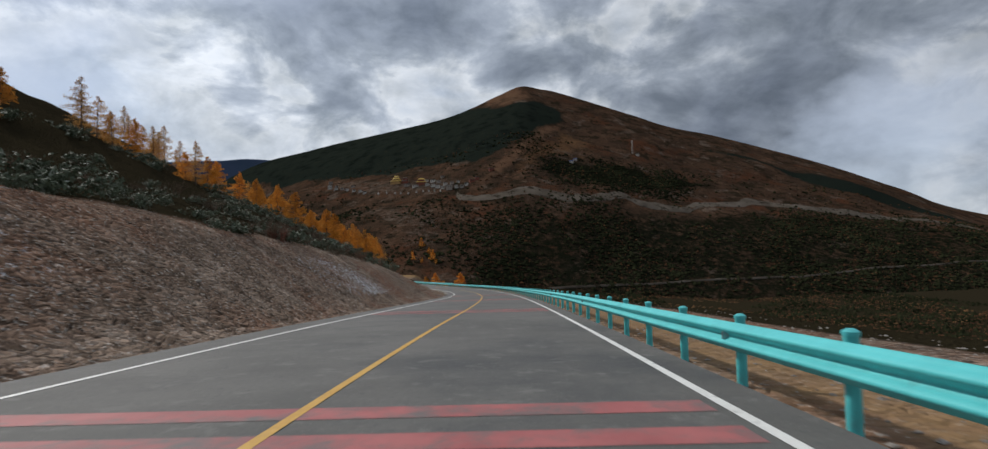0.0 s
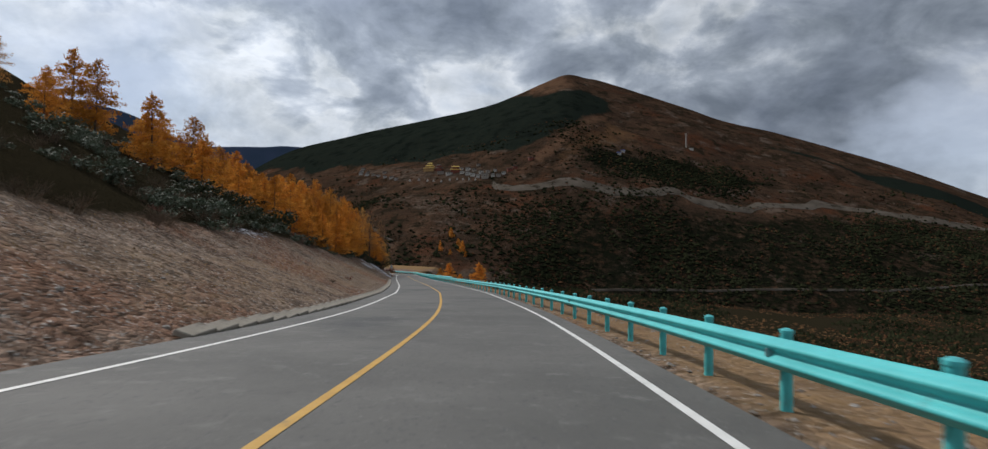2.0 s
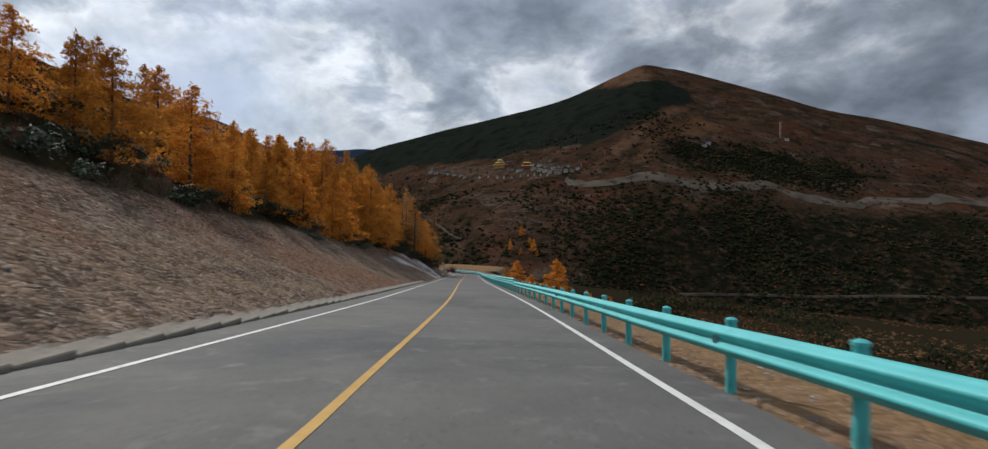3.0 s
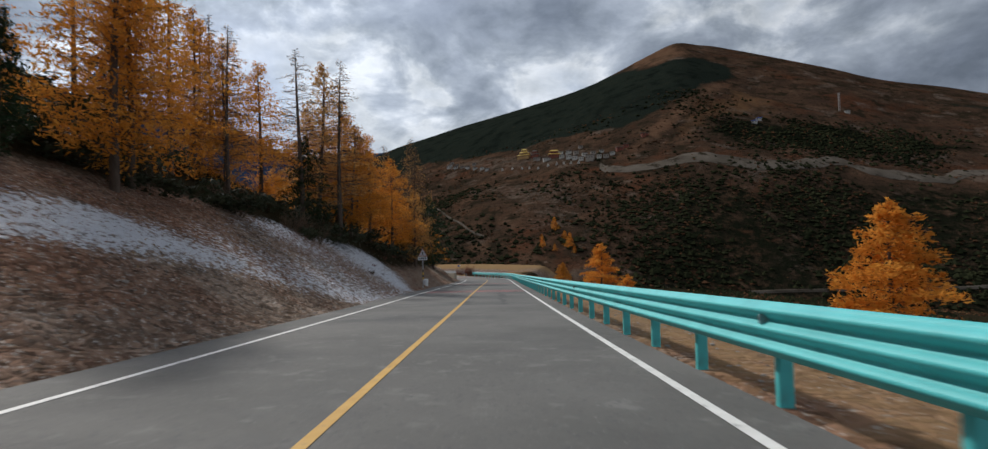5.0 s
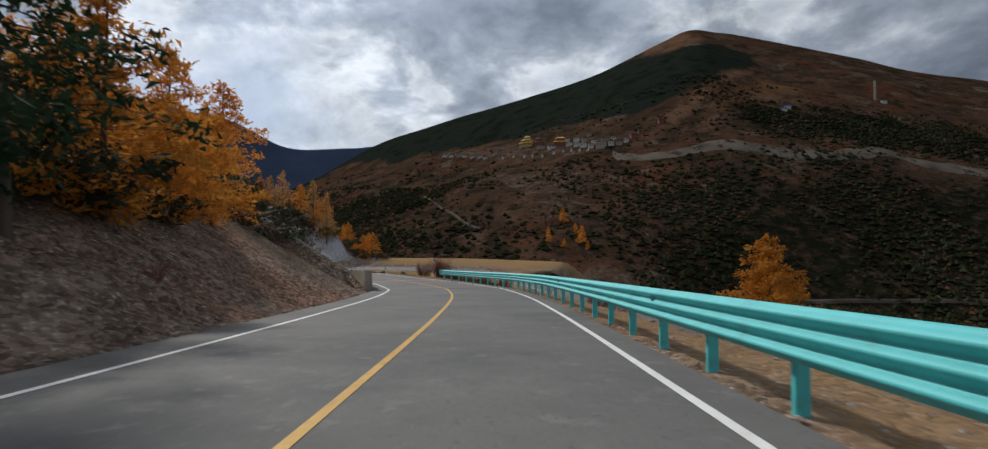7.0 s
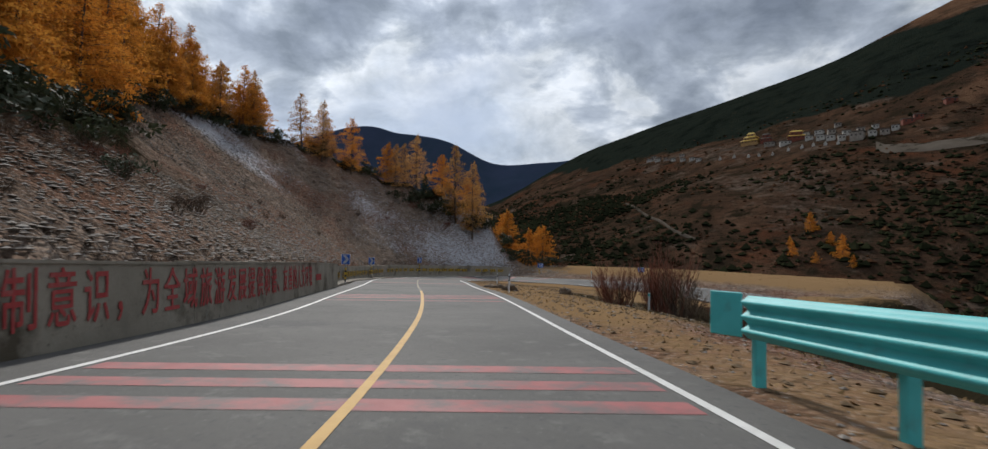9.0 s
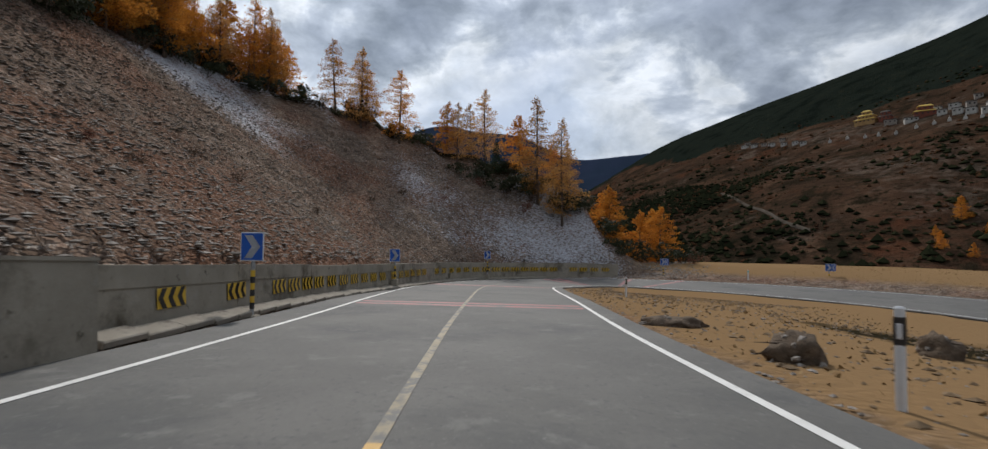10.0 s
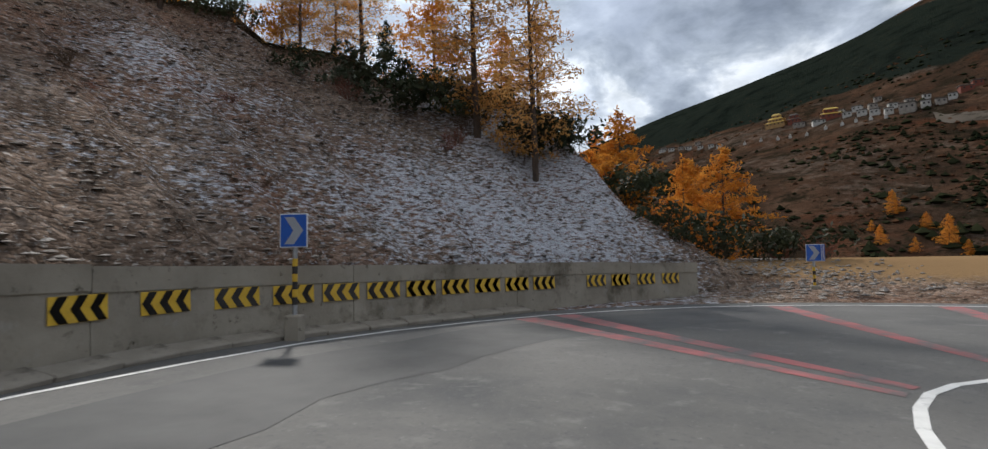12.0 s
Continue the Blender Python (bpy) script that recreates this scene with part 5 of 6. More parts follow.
for x, y, tall, kinds in ((-42.9, 204.7, 14.0, BARE), (-44.6, 202.3, 13.0, BARE), (-46.0, 207.0, 13.5, THIN), (-46.3, 216.2, 10.5, AMBER), (-45.4, 219.5, 10.0, AMBER), (-44.0, 222.2, 8.5, THIN), (-46.5, 223.0, 7.0, GOLD),
                          (-45.6, 226.0, 13.5, BARE), (-46.4, 227.2, 14.5, BARE), (-47.8, 228.8, 13.0, BARE), (-49.5, 226.5, 12.0, BARE), (-49.8, 232.2, 5.5, DARK), (-51.5, 230, 8, THIN),
                          (-48.9, 240.9, 10.8, DARK), (-51.2, 245.0, 6.5, GOLD), (-52.6, 248.5, 6.0, GOLD), (-54.0, 252.0, 5.0, GOLD), (-54.5, 246, 6.5, THIN)):
    plant(kinds, x, y, tall)
HILL_XY = smooth_curve([(-66, 270), (-80, 284), (-90, 290.5), (-98, 295), (-106, 299.5), (-113.5, 306), (-120, 313), (-124, 321), (-124, 330), (-118.5, 338), (-110, 343), (-102, 346.5)], 0.5)


def behind(line, u, deep):
    """A place deep metres behind a line in plan, at share u of its length."""
    k = min(int(u * (len(line) - 2)), len(line) - 2)
    way = line[k + 1] - line[k]
    way /= np.hypot(*way)
    return line[k, 0] - way[1] * deep, line[k, 1] + way[0] * deep


def wood_edge(kinds, count, low, high, near, deep, tall, apart):
    taken = []
    for _ in range(count * 8):
        if len(taken) >= count:
            break
        x, y = behind(HILL_XY, rng.uniform(low, high), near + deep * rng.random() ** 1.5)
        x, y = (x, y) if (x + 95) * 0.62 + (y - 345.5) * 0.78 < 4 else (-200, 200)
        if x > -199 and all(math.hypot(x - a, y - b) > apart for a, b in taken):
            taken.append((x, y))
            plant(kinds, x, y, rng.uniform(*tall))


wood_edge(GOLD, 54, 0.0, 0.70, 2.0, 15, (6, 9.5), 2.6)
wood_edge(GOLD, 14, 0.45, 0.78, 3.0, 10, (6, 8.5), 2.6)
wood_edge(AMBER, 8, 0.52, 0.73, 0.8, 4, (6, 9), 2.2)
wood_edge(AMBER, 14, 0.05, 0.79, 1.5, 9, (8, 12), 2.4)
wood_edge(AMBER, 22, 0.20, 0.52, 0.6, 5, (8, 10.5), 2.0)
wood_edge(GOLD, 18, 0.20, 0.50, 1.0, 6, (6.5, 9.0), 2.2)
wood_edge(THIN, 6, 0.52, 0.74, 0.6, 5, (7, 10), 3.0)
wood_edge(AMBER, 9, 0.50, 0.80, 0.2, 2.5, (6.5, 9), 2.4)
wood_edge(DARK, 5, 0.0, 0.8, 3, 12, (4, 6), 3.0)
for x, y, tall, kinds in ((-106.6, 344.0, 12.0, THIN), (-103.6, 344.2, 11.6, THIN), (-105.5, 348, 7, THIN), (-114.5, 343.5, 9.5, THIN), (-118.5, 345, 7.0, THIN), (-108.5, 349, 5, GOLD),
                          (-112, 347, 7, GOLD), (-102.5, 352, 7, GOLD), (-99.5, 353.5, 6.0, GOLD), (-97.6, 355, 6.5, GOLD), (-105, 354, 6.5, GOLD), (-100.5, 358, 6.5, GOLD)):
    plant(kinds, x, y, tall)
for x, y, tall, kinds in ((-120.5, 335.5, 9.0, AMBER), (-116.5, 341.0, 7.5, THIN), (-122.5, 331.5, 9.5, THIN), (-113.5, 344.5, 4.0, DARK), (-119, 341.5, 6.5, GOLD)):
    plant(kinds, x, y, tall)
# below the guard rail: place and height of the tip
for x, y, tip in ((-12.2, 190.5, -10.2), (-24.6, 225.5, -11.9), (-32.3, 256.5, -15.1), (-22.0, 231.0, -15.5), (-3.0, 250.0, -22.0), (-8.0, 226.0, -18.5)):
    z = zground(x, y)
    plant(GREAT if tip - z > 7 else GOLD, x, y, tip - z + 0.15, z, 0.15, 1.28)


# ------------------------------------------------------------------ bushes, stones and grass
def leafy_bush(seed, blades, size, high):
    r = random.Random(seed)
    verts, faces = [], []
    lumps = [(r.gauss(0, 0.42), r.gauss(0, 0.42), r.uniform(0.25, 0.75) * high, r.uniform(0.25, 0.5)) for _ in range(9)]
    for _ in range(blades):
        a, b, c, w = lumps[r.randrange(9)]
        d = Vector((r.gauss(0, 1), r.gauss(0, 1), r.gauss(0.35, 0.8))).normalized()
        p = Vector((a, b, c)) + d * w * r.uniform(0.6, 1.05)
        if p.z < 0.02:
            p.z = r.uniform(0.02, 0.2)
        e = d.cross(Vector((r.gauss(0, 1), r.gauss(0, 1), r.gauss(0, 1)))).normalized()
        g = (d * r.uniform(0.2, 0.8) + e.cross(d)).normalized()
        k = size * r.uniform(0.6, 1.3)
        b0 = len(verts)
        verts += [tuple(p - g * k), tuple(p + e * k * 0.45), tuple(p + g * k), tuple(p - e * k * 0.45)]
        faces.append((b0, b0 + 1, b0 + 2, b0 + 3))
    return verts, faces


def twig_bush(seed, stems, high):
    """Bare stems that fork and lean outwards."""
    r = random.Random(seed)
    verts, faces = [], []

    def shoot(p, d, long, thick, deep):
        q = p + d * long
        side = d.cross(Vector((r.gauss(0, 1), r.gauss(0, 1), 0.2))).normalized() * thick
        other = side.cross(d).normalized() * thick
        b0 = len(verts)
        verts.extend([tuple(p + side), tuple(p - side * 0.5 + other), tuple(p - side * 0.5 - other), tuple(q)])
        faces.extend([(b0, b0 + 1, b0 + 3), (b0 + 1, b0 + 2, b0 + 3), (b0 + 2, b0, b0 + 3)] if deep > 1 else [(b0, b0 + 1, b0 + 3)])
        if deep:
            for _ in range(3):
                shoot(p + d * long * r.uniform(0.35, 0.95), (d + Vector((r.gauss(0, 0.4), r.gauss(0, 0.4), r.gauss(0.1, 0.25)))).normalized(), long * r.uniform(0.45, 0.7), thick * 0.6, deep - 1)

    for _ in range(stems):
        a = r.uniform(0, math.tau)
        shoot(Vector((0.25 * math.cos(a) * r.random(), 0.25 * math.sin(a) * r.random(), -0.1)), Vector((math.cos(a) * 0.45, math.sin(a) * 0.45, r.uniform(0.7, 1.3))).normalized(), high * r.uniform(0.4, 0.65), 0.011, 3)
    return verts, faces


TWIG_RED = material("russet_bare_twigs", [(0.3, (0.13, 0.048, 0.033)), (0.65, (0.24, 0.095, 0.062))], 3, 0.9, 0, random_by=0.2)
TWIG_BROWN = material("brown_bare_twigs", [(0.3, (0.07, 0.046, 0.030)), (0.65, (0.145, 0.098, 0.064))], 3, 0.9, 0, random_by=0.25)
FROSTED = material("frosted_dark_leaves", [(0.3, (0.03, 0.044, 0.023)), (0.55, (0.075, 0.092, 0.055)), (0.7, (0.24, 0.26, 0.22))], 2.4, 0.7, 0, random_by=0.2)
BUSH_MESHES = {"green": [mesh_of("foliage", *leafy_bush(k, 420, 0.088, 1.0), BUSH) for k in range(3)],
               "frosted": [mesh_of("foliage", *leafy_bush(k + 5, 420, 0.088, 1.0), FROSTED) for k in range(3)],
               "russet": [mesh_of("twigs", *twig_bush(k, 34, 1.0), TWIG_RED) for k in range(3)],
               "brown": [mesh_of("twigs", *twig_bush(k + 7, 26, 1.0), TWIG_BROWN) for k in range(3)]}
BUSH_STEMS = [mesh_of("stem_base", *twig_bush(k + 20, 6, 0.75), BARK) for k in range(3)]
BUSH_LABEL = {"green": "dark green evergreen bush on the slope", "frosted": "evergreen bush dusted with frost on the slope", "russet": "leafless russet shrub with fine twigs", "brown": "dry brown leafless shrub"}
br = random.Random(23)


def bush(kind, x, y, wide, high, z=None):
    head = tagged(new("bush"), BUSH_LABEL[kind], "bush")
    k = br.randrange(3)
    for name, data in (("branchwork" if kind in ("russet", "brown") else "foliage", BUSH_MESHES[kind][k]), ("stem_base", BUSH_STEMS[k])):
        new(name, data).parent = head
    z = zground(x, y) if z is None else z
    head.matrix_basis = Matrix.Translation((x, y, z - 0.08)) @ Matrix.Rotation(br.uniform(0, math.tau), 4, "Z") @ Matrix.Diagonal((wide, wide, high, 1))
    return head


def thicket(kinds, count, line, deep, size):
    """Single bushes behind a line of (station, metres beyond the edge line)."""
    for _ in range(count):
        s = br.uniform(line[0][0], line[-1][0])
        x, y = beside(s, float(pick(s, line)) + deep * br.random())
        w = br.uniform(*size)
        bush(kinds[br.randrange(len(kinds))], x, y, w, w * br.uniform(0.6, 1.0))


def brushwood(name, kind, mat, label, count, line, deep, size, seed, hill=0):
    """Undergrowth too dense to count, joined into one mesh."""
    r = np.random.RandomState(seed)
    s = r.uniform(line[0][0], line[-1][0], count)
    d = pick(s, line) + deep * r.uniform(0, 1, count) ** 1.3
    o, i = (np.stack([np.interp(s, run, e[:, k]) for k in (0, 1)], 1) for e in (outer, inner))
    n = (o - i) / np.hypot(*(o - i).T)[:, None]
    xy = o + n * d[:, None]
    for k in range(hill):
        xy[k] = behind(HILL_XY, r.uniform(0, 1), r.uniform(0.3, 1) ** 2 * 9)
    z = ground_height(xy[:, 0], xy[:, 1])
    verts, faces, total = [], [], 0
    for k in range(count):
        data = BUSH_MESHES[kind][k % 3]
        v = np.empty(len(data.vertices) * 3)
        data.vertices.foreach_get("co", v)
        v = v.reshape(-1, 3)
        a, w = r.uniform(0, math.tau), r.uniform(*size)
        v = np.column_stack([v[:, 0] * math.cos(a) - v[:, 1] * math.sin(a), v[:, 0] * math.sin(a) + v[:, 1] * math.cos(a), v[:, 2] * r.uniform(0.6, 0.95)]) * w + (*xy[k], z[k] - 0.1)
        f = np.array([p.vertices[:] for p in data.polygons]) + total
        verts.append(v)
        faces += f.tolist()
        total += len(v)
    return tagged(link_mesh(name, np.vstack(verts), faces, mat), label, "undergrowth", kind="stuff")


UPPER = [(S0 + 4, 7.2), (S0 + 40, 6.6), (S0 + 62, 7.5), (S0 + 100, 10), (S0 + 130, 10), (S0 + 165, 8)]
MIDDLE = [(S0 + 165, 8.5), (S0 + 195, 9), (S0 + 206, 6.5), (S0 + 225, 5.0), (S0 + 258, 5.5)]
HILL_EDGE = [(S0 + 258, 8.0), (S0 + 300, 8.3), (S0 + 316, 9.6)]
thicket(("green", "frosted", "brown", "russet", "brown"), 50, UPPER, 14, (0.7, 1.4))
thicket(("green", "brown", "green"), 46, MIDDLE, 7, (1.0, 2.2))
thicket(("green", "frosted", "green", "brown"), 22, HILL_EDGE, 3.5, (1.1, 2.2))
for k in range(46):
    x, y = behind(HILL_XY, (k + br.random()) / 46, br.uniform(-0.8, 1.6))
    w = br.uniform(1.4, 2.3)
    bush(("green", "frosted", "green", "green", "brown")[k % 5], x, y, w, w * br.uniform(0.7, 1.05))
thicket(("brown", "russet"), 18, [(S0 + 20, 3), (S0 + 262, 3)], 4, (0.3, 0.7))
thicket(("brown", "russet", "brown"), 40, [(S_WALL_A, 4), (S_WALL_B, 5), (S_WALL_C - 4, 6)], 9, (0.35, 0.9))
thicket(("brown", "frosted", "russet", "brown"), 34, [(S_WALL_A - 4, 5), (S_WALL_B - 12, 5)], 5, (0.8, 1.5))
for x, y, w in ((-21.5, 226.0, 2.6), (-19.5, 229.0, 2.8), (-22.5, 222.0, 2.0), (-18.0, 224.0, 2.4), (-9.5, 192.5, 2.2)):
    bush("russet", x, y, w, w * 1.1)
for _ in range(40):
    x, y = beside(br.uniform(S0 + 258, S0 + 303), br.uniform(-9, -3.4))
    w = br.uniform(1.0, 2.0)
    bush(("brown", "russet", "brown")[br.randrange(3)], x, y, w, w * 1.0)
brushwood("frosted_undergrowth", "frosted", FROSTED, "low evergreen scrub dusted with frost covering the slope", 300, UPPER, 26, (0.6, 1.3), 1)
brushwood("brown_scrub", "brown", TWIG_BROWN, "dry brown scrub on the upper slope", 80, UPPER[:4], 9, (0.9, 1.6), 7)
brushwood("green_undergrowth", "green", BUSH, "dense dark evergreen scrub under the trees", 210, UPPER[3:] + MIDDLE[1:] + HILL_EDGE[1:], 14, (1.1, 2.1), 2, 110)
brushwood("brown_undergrowth", "brown", TWIG_BROWN, "dry brown bare shrubs under the trees", 100, UPPER[:4] + MIDDLE + HILL_EDGE[1:], 10, (0.9, 1.7), 3, 25)
for x, y, w in ((-98.5, 346.5, 1.6), (-100.5, 347.5, 2.0), (-103, 347, 2.2), (-105, 345.5, 2.0), (-108, 345.5, 2.2), (-110.5, 343, 2.0), (-96.8, 348.5, 1.8), (-95.3, 350.5, 1.8), (-99, 350, 2.4), (-102, 350, 2.4), (-113, 341.5, 2.2), (-97.5, 345.5, 1.0), (-94, 352.5, 1.8)):
    bush("green", x, y, w, w * 0.9)
for x, y, w in ((-93, 353, 1.6), (-95, 355, 1.6), (-112, 340.5, 1.4), (-107, 342.5, 1.2)):
    bush("russet", x, y, w, w)
for x, y, w, h, kind in ((-65.7, 305.9, 1.9, 2.7, "russet"), (-65.0, 305.4, 1.8, 2.6, "russet"), (-66.3, 306.4, 1.2, 1.5, "brown"), (-63.4, 306.2, 2.2, 4.0, "russet"), (-62.7, 305.6, 2.0, 4.2, "russet"), (-62.1, 305.0, 1.9, 3.4, "brown"),
                         (-63.8, 307.4, 2.0, 3.0, "russet"), (-61.2, 304.0, 1.2, 1.6, "brown"), (-60.2, 302.6, 1.0, 1.4, "brown"), (-59.0, 300.6, 1.0, 1.4, "russet"), (-66.8, 316.5, 2.0, 3.0, "russet"), (-64.4, 315.0, 2.0, 3.0, "brown")):
    bush(kind, x, y, w, h)


def debris_heap(x, y, wide, tall, seed):
    """A low mound of earth with stones, roots and sticks stuck in it."""
    r = random.Random(seed)
    head = tagged(new("debris_heap"), "dark brown heap of earth, stones and roots on the dry verge", "heap")
    head.matrix_basis = Matrix.Translation((x, y, zground(x, y))) @ Matrix.Rotation(r.uniform(0, math.tau), 4, "Z")
    bm = bmesh.new()
    bmesh.ops.create_icosphere(bm, subdivisions=3, radius=1.0)
    for v in bm.verts:
        c = v.co.copy()
        k = 1 + 0.45 * noise.noise(c * 1.7 + Vector((seed, 0, 0))) + 0.22 * noise.noise(c * 4.5 + Vector((0, seed, 0)))
        v.co = Vector((c.x * wide / 2 * k, c.y * wide / 2.6 * k, max(c.z, -0.15) * tall * k))
    part("mound", bm, HEAP_EARTH, head, smooth=True)
    for _ in range(16):
        a, u = r.uniform(0, math.tau), r.uniform(0.2, 1.1)
        ob = new("stone", STONES[r.randrange(5)])
        ob.parent = head
        k = r.uniform(0.08, 0.26)
        ob.matrix_basis = Matrix.Translation((math.cos(a) * u * wide / 2, math.sin(a) * u * wide / 2.6, tall * max(0.02, 1 - u * u) * 0.95)) @ Matrix.Rotation(r.uniform(0, 3), 4, "X") @ Matrix.Diagonal((k, k * 0.7, k * 0.8, 1))
    for _ in range(9):
        bm = bmesh.new()
        rod(bm, r.uniform(0.008, 0.018), 0, r.uniform(0.2, 0.42), sides=5, top=0.004)
        a, u = r.uniform(0, math.tau), r.uniform(0.0, 0.9)
        ob = part("root", bm, BARK, head)
        ob.matrix_basis = Matrix.Translation((math.cos(a) * u * wide / 2, math.sin(a) * u * wide / 2.6, tall * (1 - u * u) * 0.8)) @ Matrix.Rotation(r.uniform(0, math.tau), 4, "Z") @ Matrix.Rotation(r.uniform(1.35, 1.8), 4, "X")


def scatter(name, mat, label, places, size, flat=0.6, seed=5, cube=False):
    """Many small lumps joined into one mesh, set at places (x, y, z)."""
    r = np.random.RandomState(seed)
    base = np.array([(1, 0, 0), (0, 1, 0), (-1, 0, 0), (0, -1, 0), (0, 0, 1), (0, 0, -1)], float)
    tri = np.array([(0, 1, 4), (1, 2, 4), (2, 3, 4), (3, 0, 4), (1, 0, 5), (2, 1, 5), (3, 2, 5), (0, 3, 5)])
    n = len(places)
    v = base[None] * (1 + 0.35 * r.uniform(-1, 1, (n, 6, 1))) + 0.18 * r.uniform(-1, 1, (n, 6, 3))
    a = r.uniform(0, math.tau, n)
    ca, sa = np.cos(a)[:, None], np.sin(a)[:, None]
    v = np.stack([v[..., 0] * ca - v[..., 1] * sa, v[..., 0] * sa + v[..., 1] * ca, v[..., 2] * flat], -1)
    k = (size[0] + (size[1] - size[0]) * r.uniform(0, 1, n) ** 2.2)[:, None, None]
    v = v * k + np.asarray(places)[:, None, :] + np.array([0, 0, 0.12])[None, None] * k
    f = (tri[None] + 6 * np.arange(n)[:, None, None]).reshape(-1, 3)
    ob = link_mesh(name, v.reshape(-1, 3), f, mat)
    return tagged(ob, label, name, kind="stuff")


STONE = material("loose_stone", [(0.3, (0.12, 0.098, 0.080)), (0.5, (0.23, 0.20, 0.172)), (0.7, (0.40, 0.375, 0.345))], 3.3, 0.9, 0.4, 12)


def strip_places(count, s_low, s_high, d_low, d_high, seed, skew=1.0):
    r = np.random.RandomState(seed)
    s, d = r.uniform(s_low, s_high, count), d_low + (d_high - d_low) * r.uniform(0, 1, count) ** skew
    o, i = (np.stack([np.interp(s, run, e[:, k]) for k in (0, 1)], 1) for e in (outer, inner))
    n = (o - i) / np.hypot(*(o - i).T)[:, None]
    xy = np.where(d[:, None] > 0, o, i) + n * d[:, None]
    return np.column_stack([xy, ground_height(xy[:, 0], xy[:, 1])])


scatter("loose_stones", STONE, "grey-brown loose stones on the cut bank", np.vstack([strip_places(6000, S0 - 4, S0 + 70, 1.3, 8, 1), strip_places(8000, S0 + 60, S0 + 262, 1.2, 8, 2, 1.4)]), (0.012, 0.065), 0.3)
scatter("scree", STONE, "broken flat grey stone shards on the steep bank", np.vstack([strip_places(16000, S_WALL_A, S_WALL_B, 2.4, 11, 3), strip_places(22000, S_WALL_B, S_WALL_C + 2, 2.4, 22, 4)]), (0.025, 0.15), 0.28)
scatter("gravel", STONE, "stony gravel on the verge under the guard rail", np.vstack([strip_places(2600, S0 - 5, S0 + 90, -0.7, -7, 6, 1.4), strip_places(3000, S0 + 80, S0 + 290, -0.7, -3.4, 7),
        strip_places(3000, S0 + 285, S_TURN - 4, -0.7, -12, 8, 1.3)]), (0.012, 0.06), 0.45, 9)
CLOD = material("brown_earth_clods", [(0.3, (0.10, 0.065, 0.035)), (0.65, (0.22, 0.15, 0.085))], 3, 0.95, 0.3, 12)
scatter("earth_clods", CLOD, "brown earth clods and dry tufts on the verge", np.vstack([strip_places(2600, S0 + 290, S_TURN - 3, -1.0, -13, 31), strip_places(900, S0 + 290, S_TURN - 3, -1.0, -13, 32)]), (0.02, 0.11), 0.4, 33)
scatter("rubble", STONE, "grey stream rubble in the gully", np.array([(x, y, zground(x, y)) for x, y in zip(np.random.RandomState(3).normal(-93.0, 1.9, 600), np.random.RandomState(4).normal(347.2, 1.5, 600))]), (0.04, 0.15), 0.6, 10)

GRASS = material("dry_ochre_grass", [(0.3, (0.20, 0.122, 0.05)), (0.65, (0.31, 0.20, 0.085))], 1.2, 0.9, 0)


def grass_patch(places, seed=2):
    r = np.random.RandomState(seed)
    n = len(places)
    p = np.asarray(places)
    a, h, lean = r.uniform(0, math.tau, n), r.uniform(0.02, 0.06, n), r.normal(0, 0.06, (n, 2))
    w = 0.045
    v = np.stack([p + np.column_stack([np.cos(a) * w, np.sin(a) * w, -0.02 + 0 * a]), p - np.column_stack([np.cos(a) * w, np.sin(a) * w, 0.02 + 0 * a]), p + np.column_stack([lean, h])], 1)
    return tagged(link_mesh("dry_grass", v.reshape(-1, 3), np.arange(3 * n).reshape(-1, 3), GRASS), "short dry ochre grass on the verge", "grass", kind="stuff")


grass_patch(np.vstack([strip_places(5000, S0 + 285, S_TURN - 2, -1.2, -14, 11), strip_places(5000, S_TURN + 6, S_TURN + 40, 2.5, 24, 12), strip_places(2500, S0 + 60, S0 + 200, 3.5, 9, 13)]))

# ------------------------------------------------------------------ the far slope
from mathutils.bvhtree import BVHTree

SLOPE = BVHTree.FromObject(mountain, bpy.context.evaluated_depsgraph_get())


def on_slope(x, y):
    hit = SLOPE.ray_cast(Vector((x, y, 2000)), Vector((0, 0, -1)))[0]
    return hit.z if hit else -30.0


def slope_band(name, points, low, high, label, lift=0.8):
    """A bare strip lying along the slope through points (x, y), reaching low metres down and high metres up the slope."""
    c = smooth_curve(points, 6)
    verts = []
    for k, (x, y) in enumerate(c[:, :2]):
        wob = float(fbm(np.array([x]), np.array([y]), 45, 4, 2.0)[0])
        for u in np.linspace(0, 1, 7):
            lo, hi = low * max(0.15, 1 + 1.4 * wob), high * max(0.15, 1 - 1.5 * wob)
            d = -lo + (lo + hi) * u
            verts.append((x, y + d, on_slope(x, y + d) + lift * (0.3 + math.sin(math.pi * u))))
    return tagged(link_mesh(name, verts, grid_faces(len(c), 7), SCAR, smooth=True), label, "road cut", kind="structure")


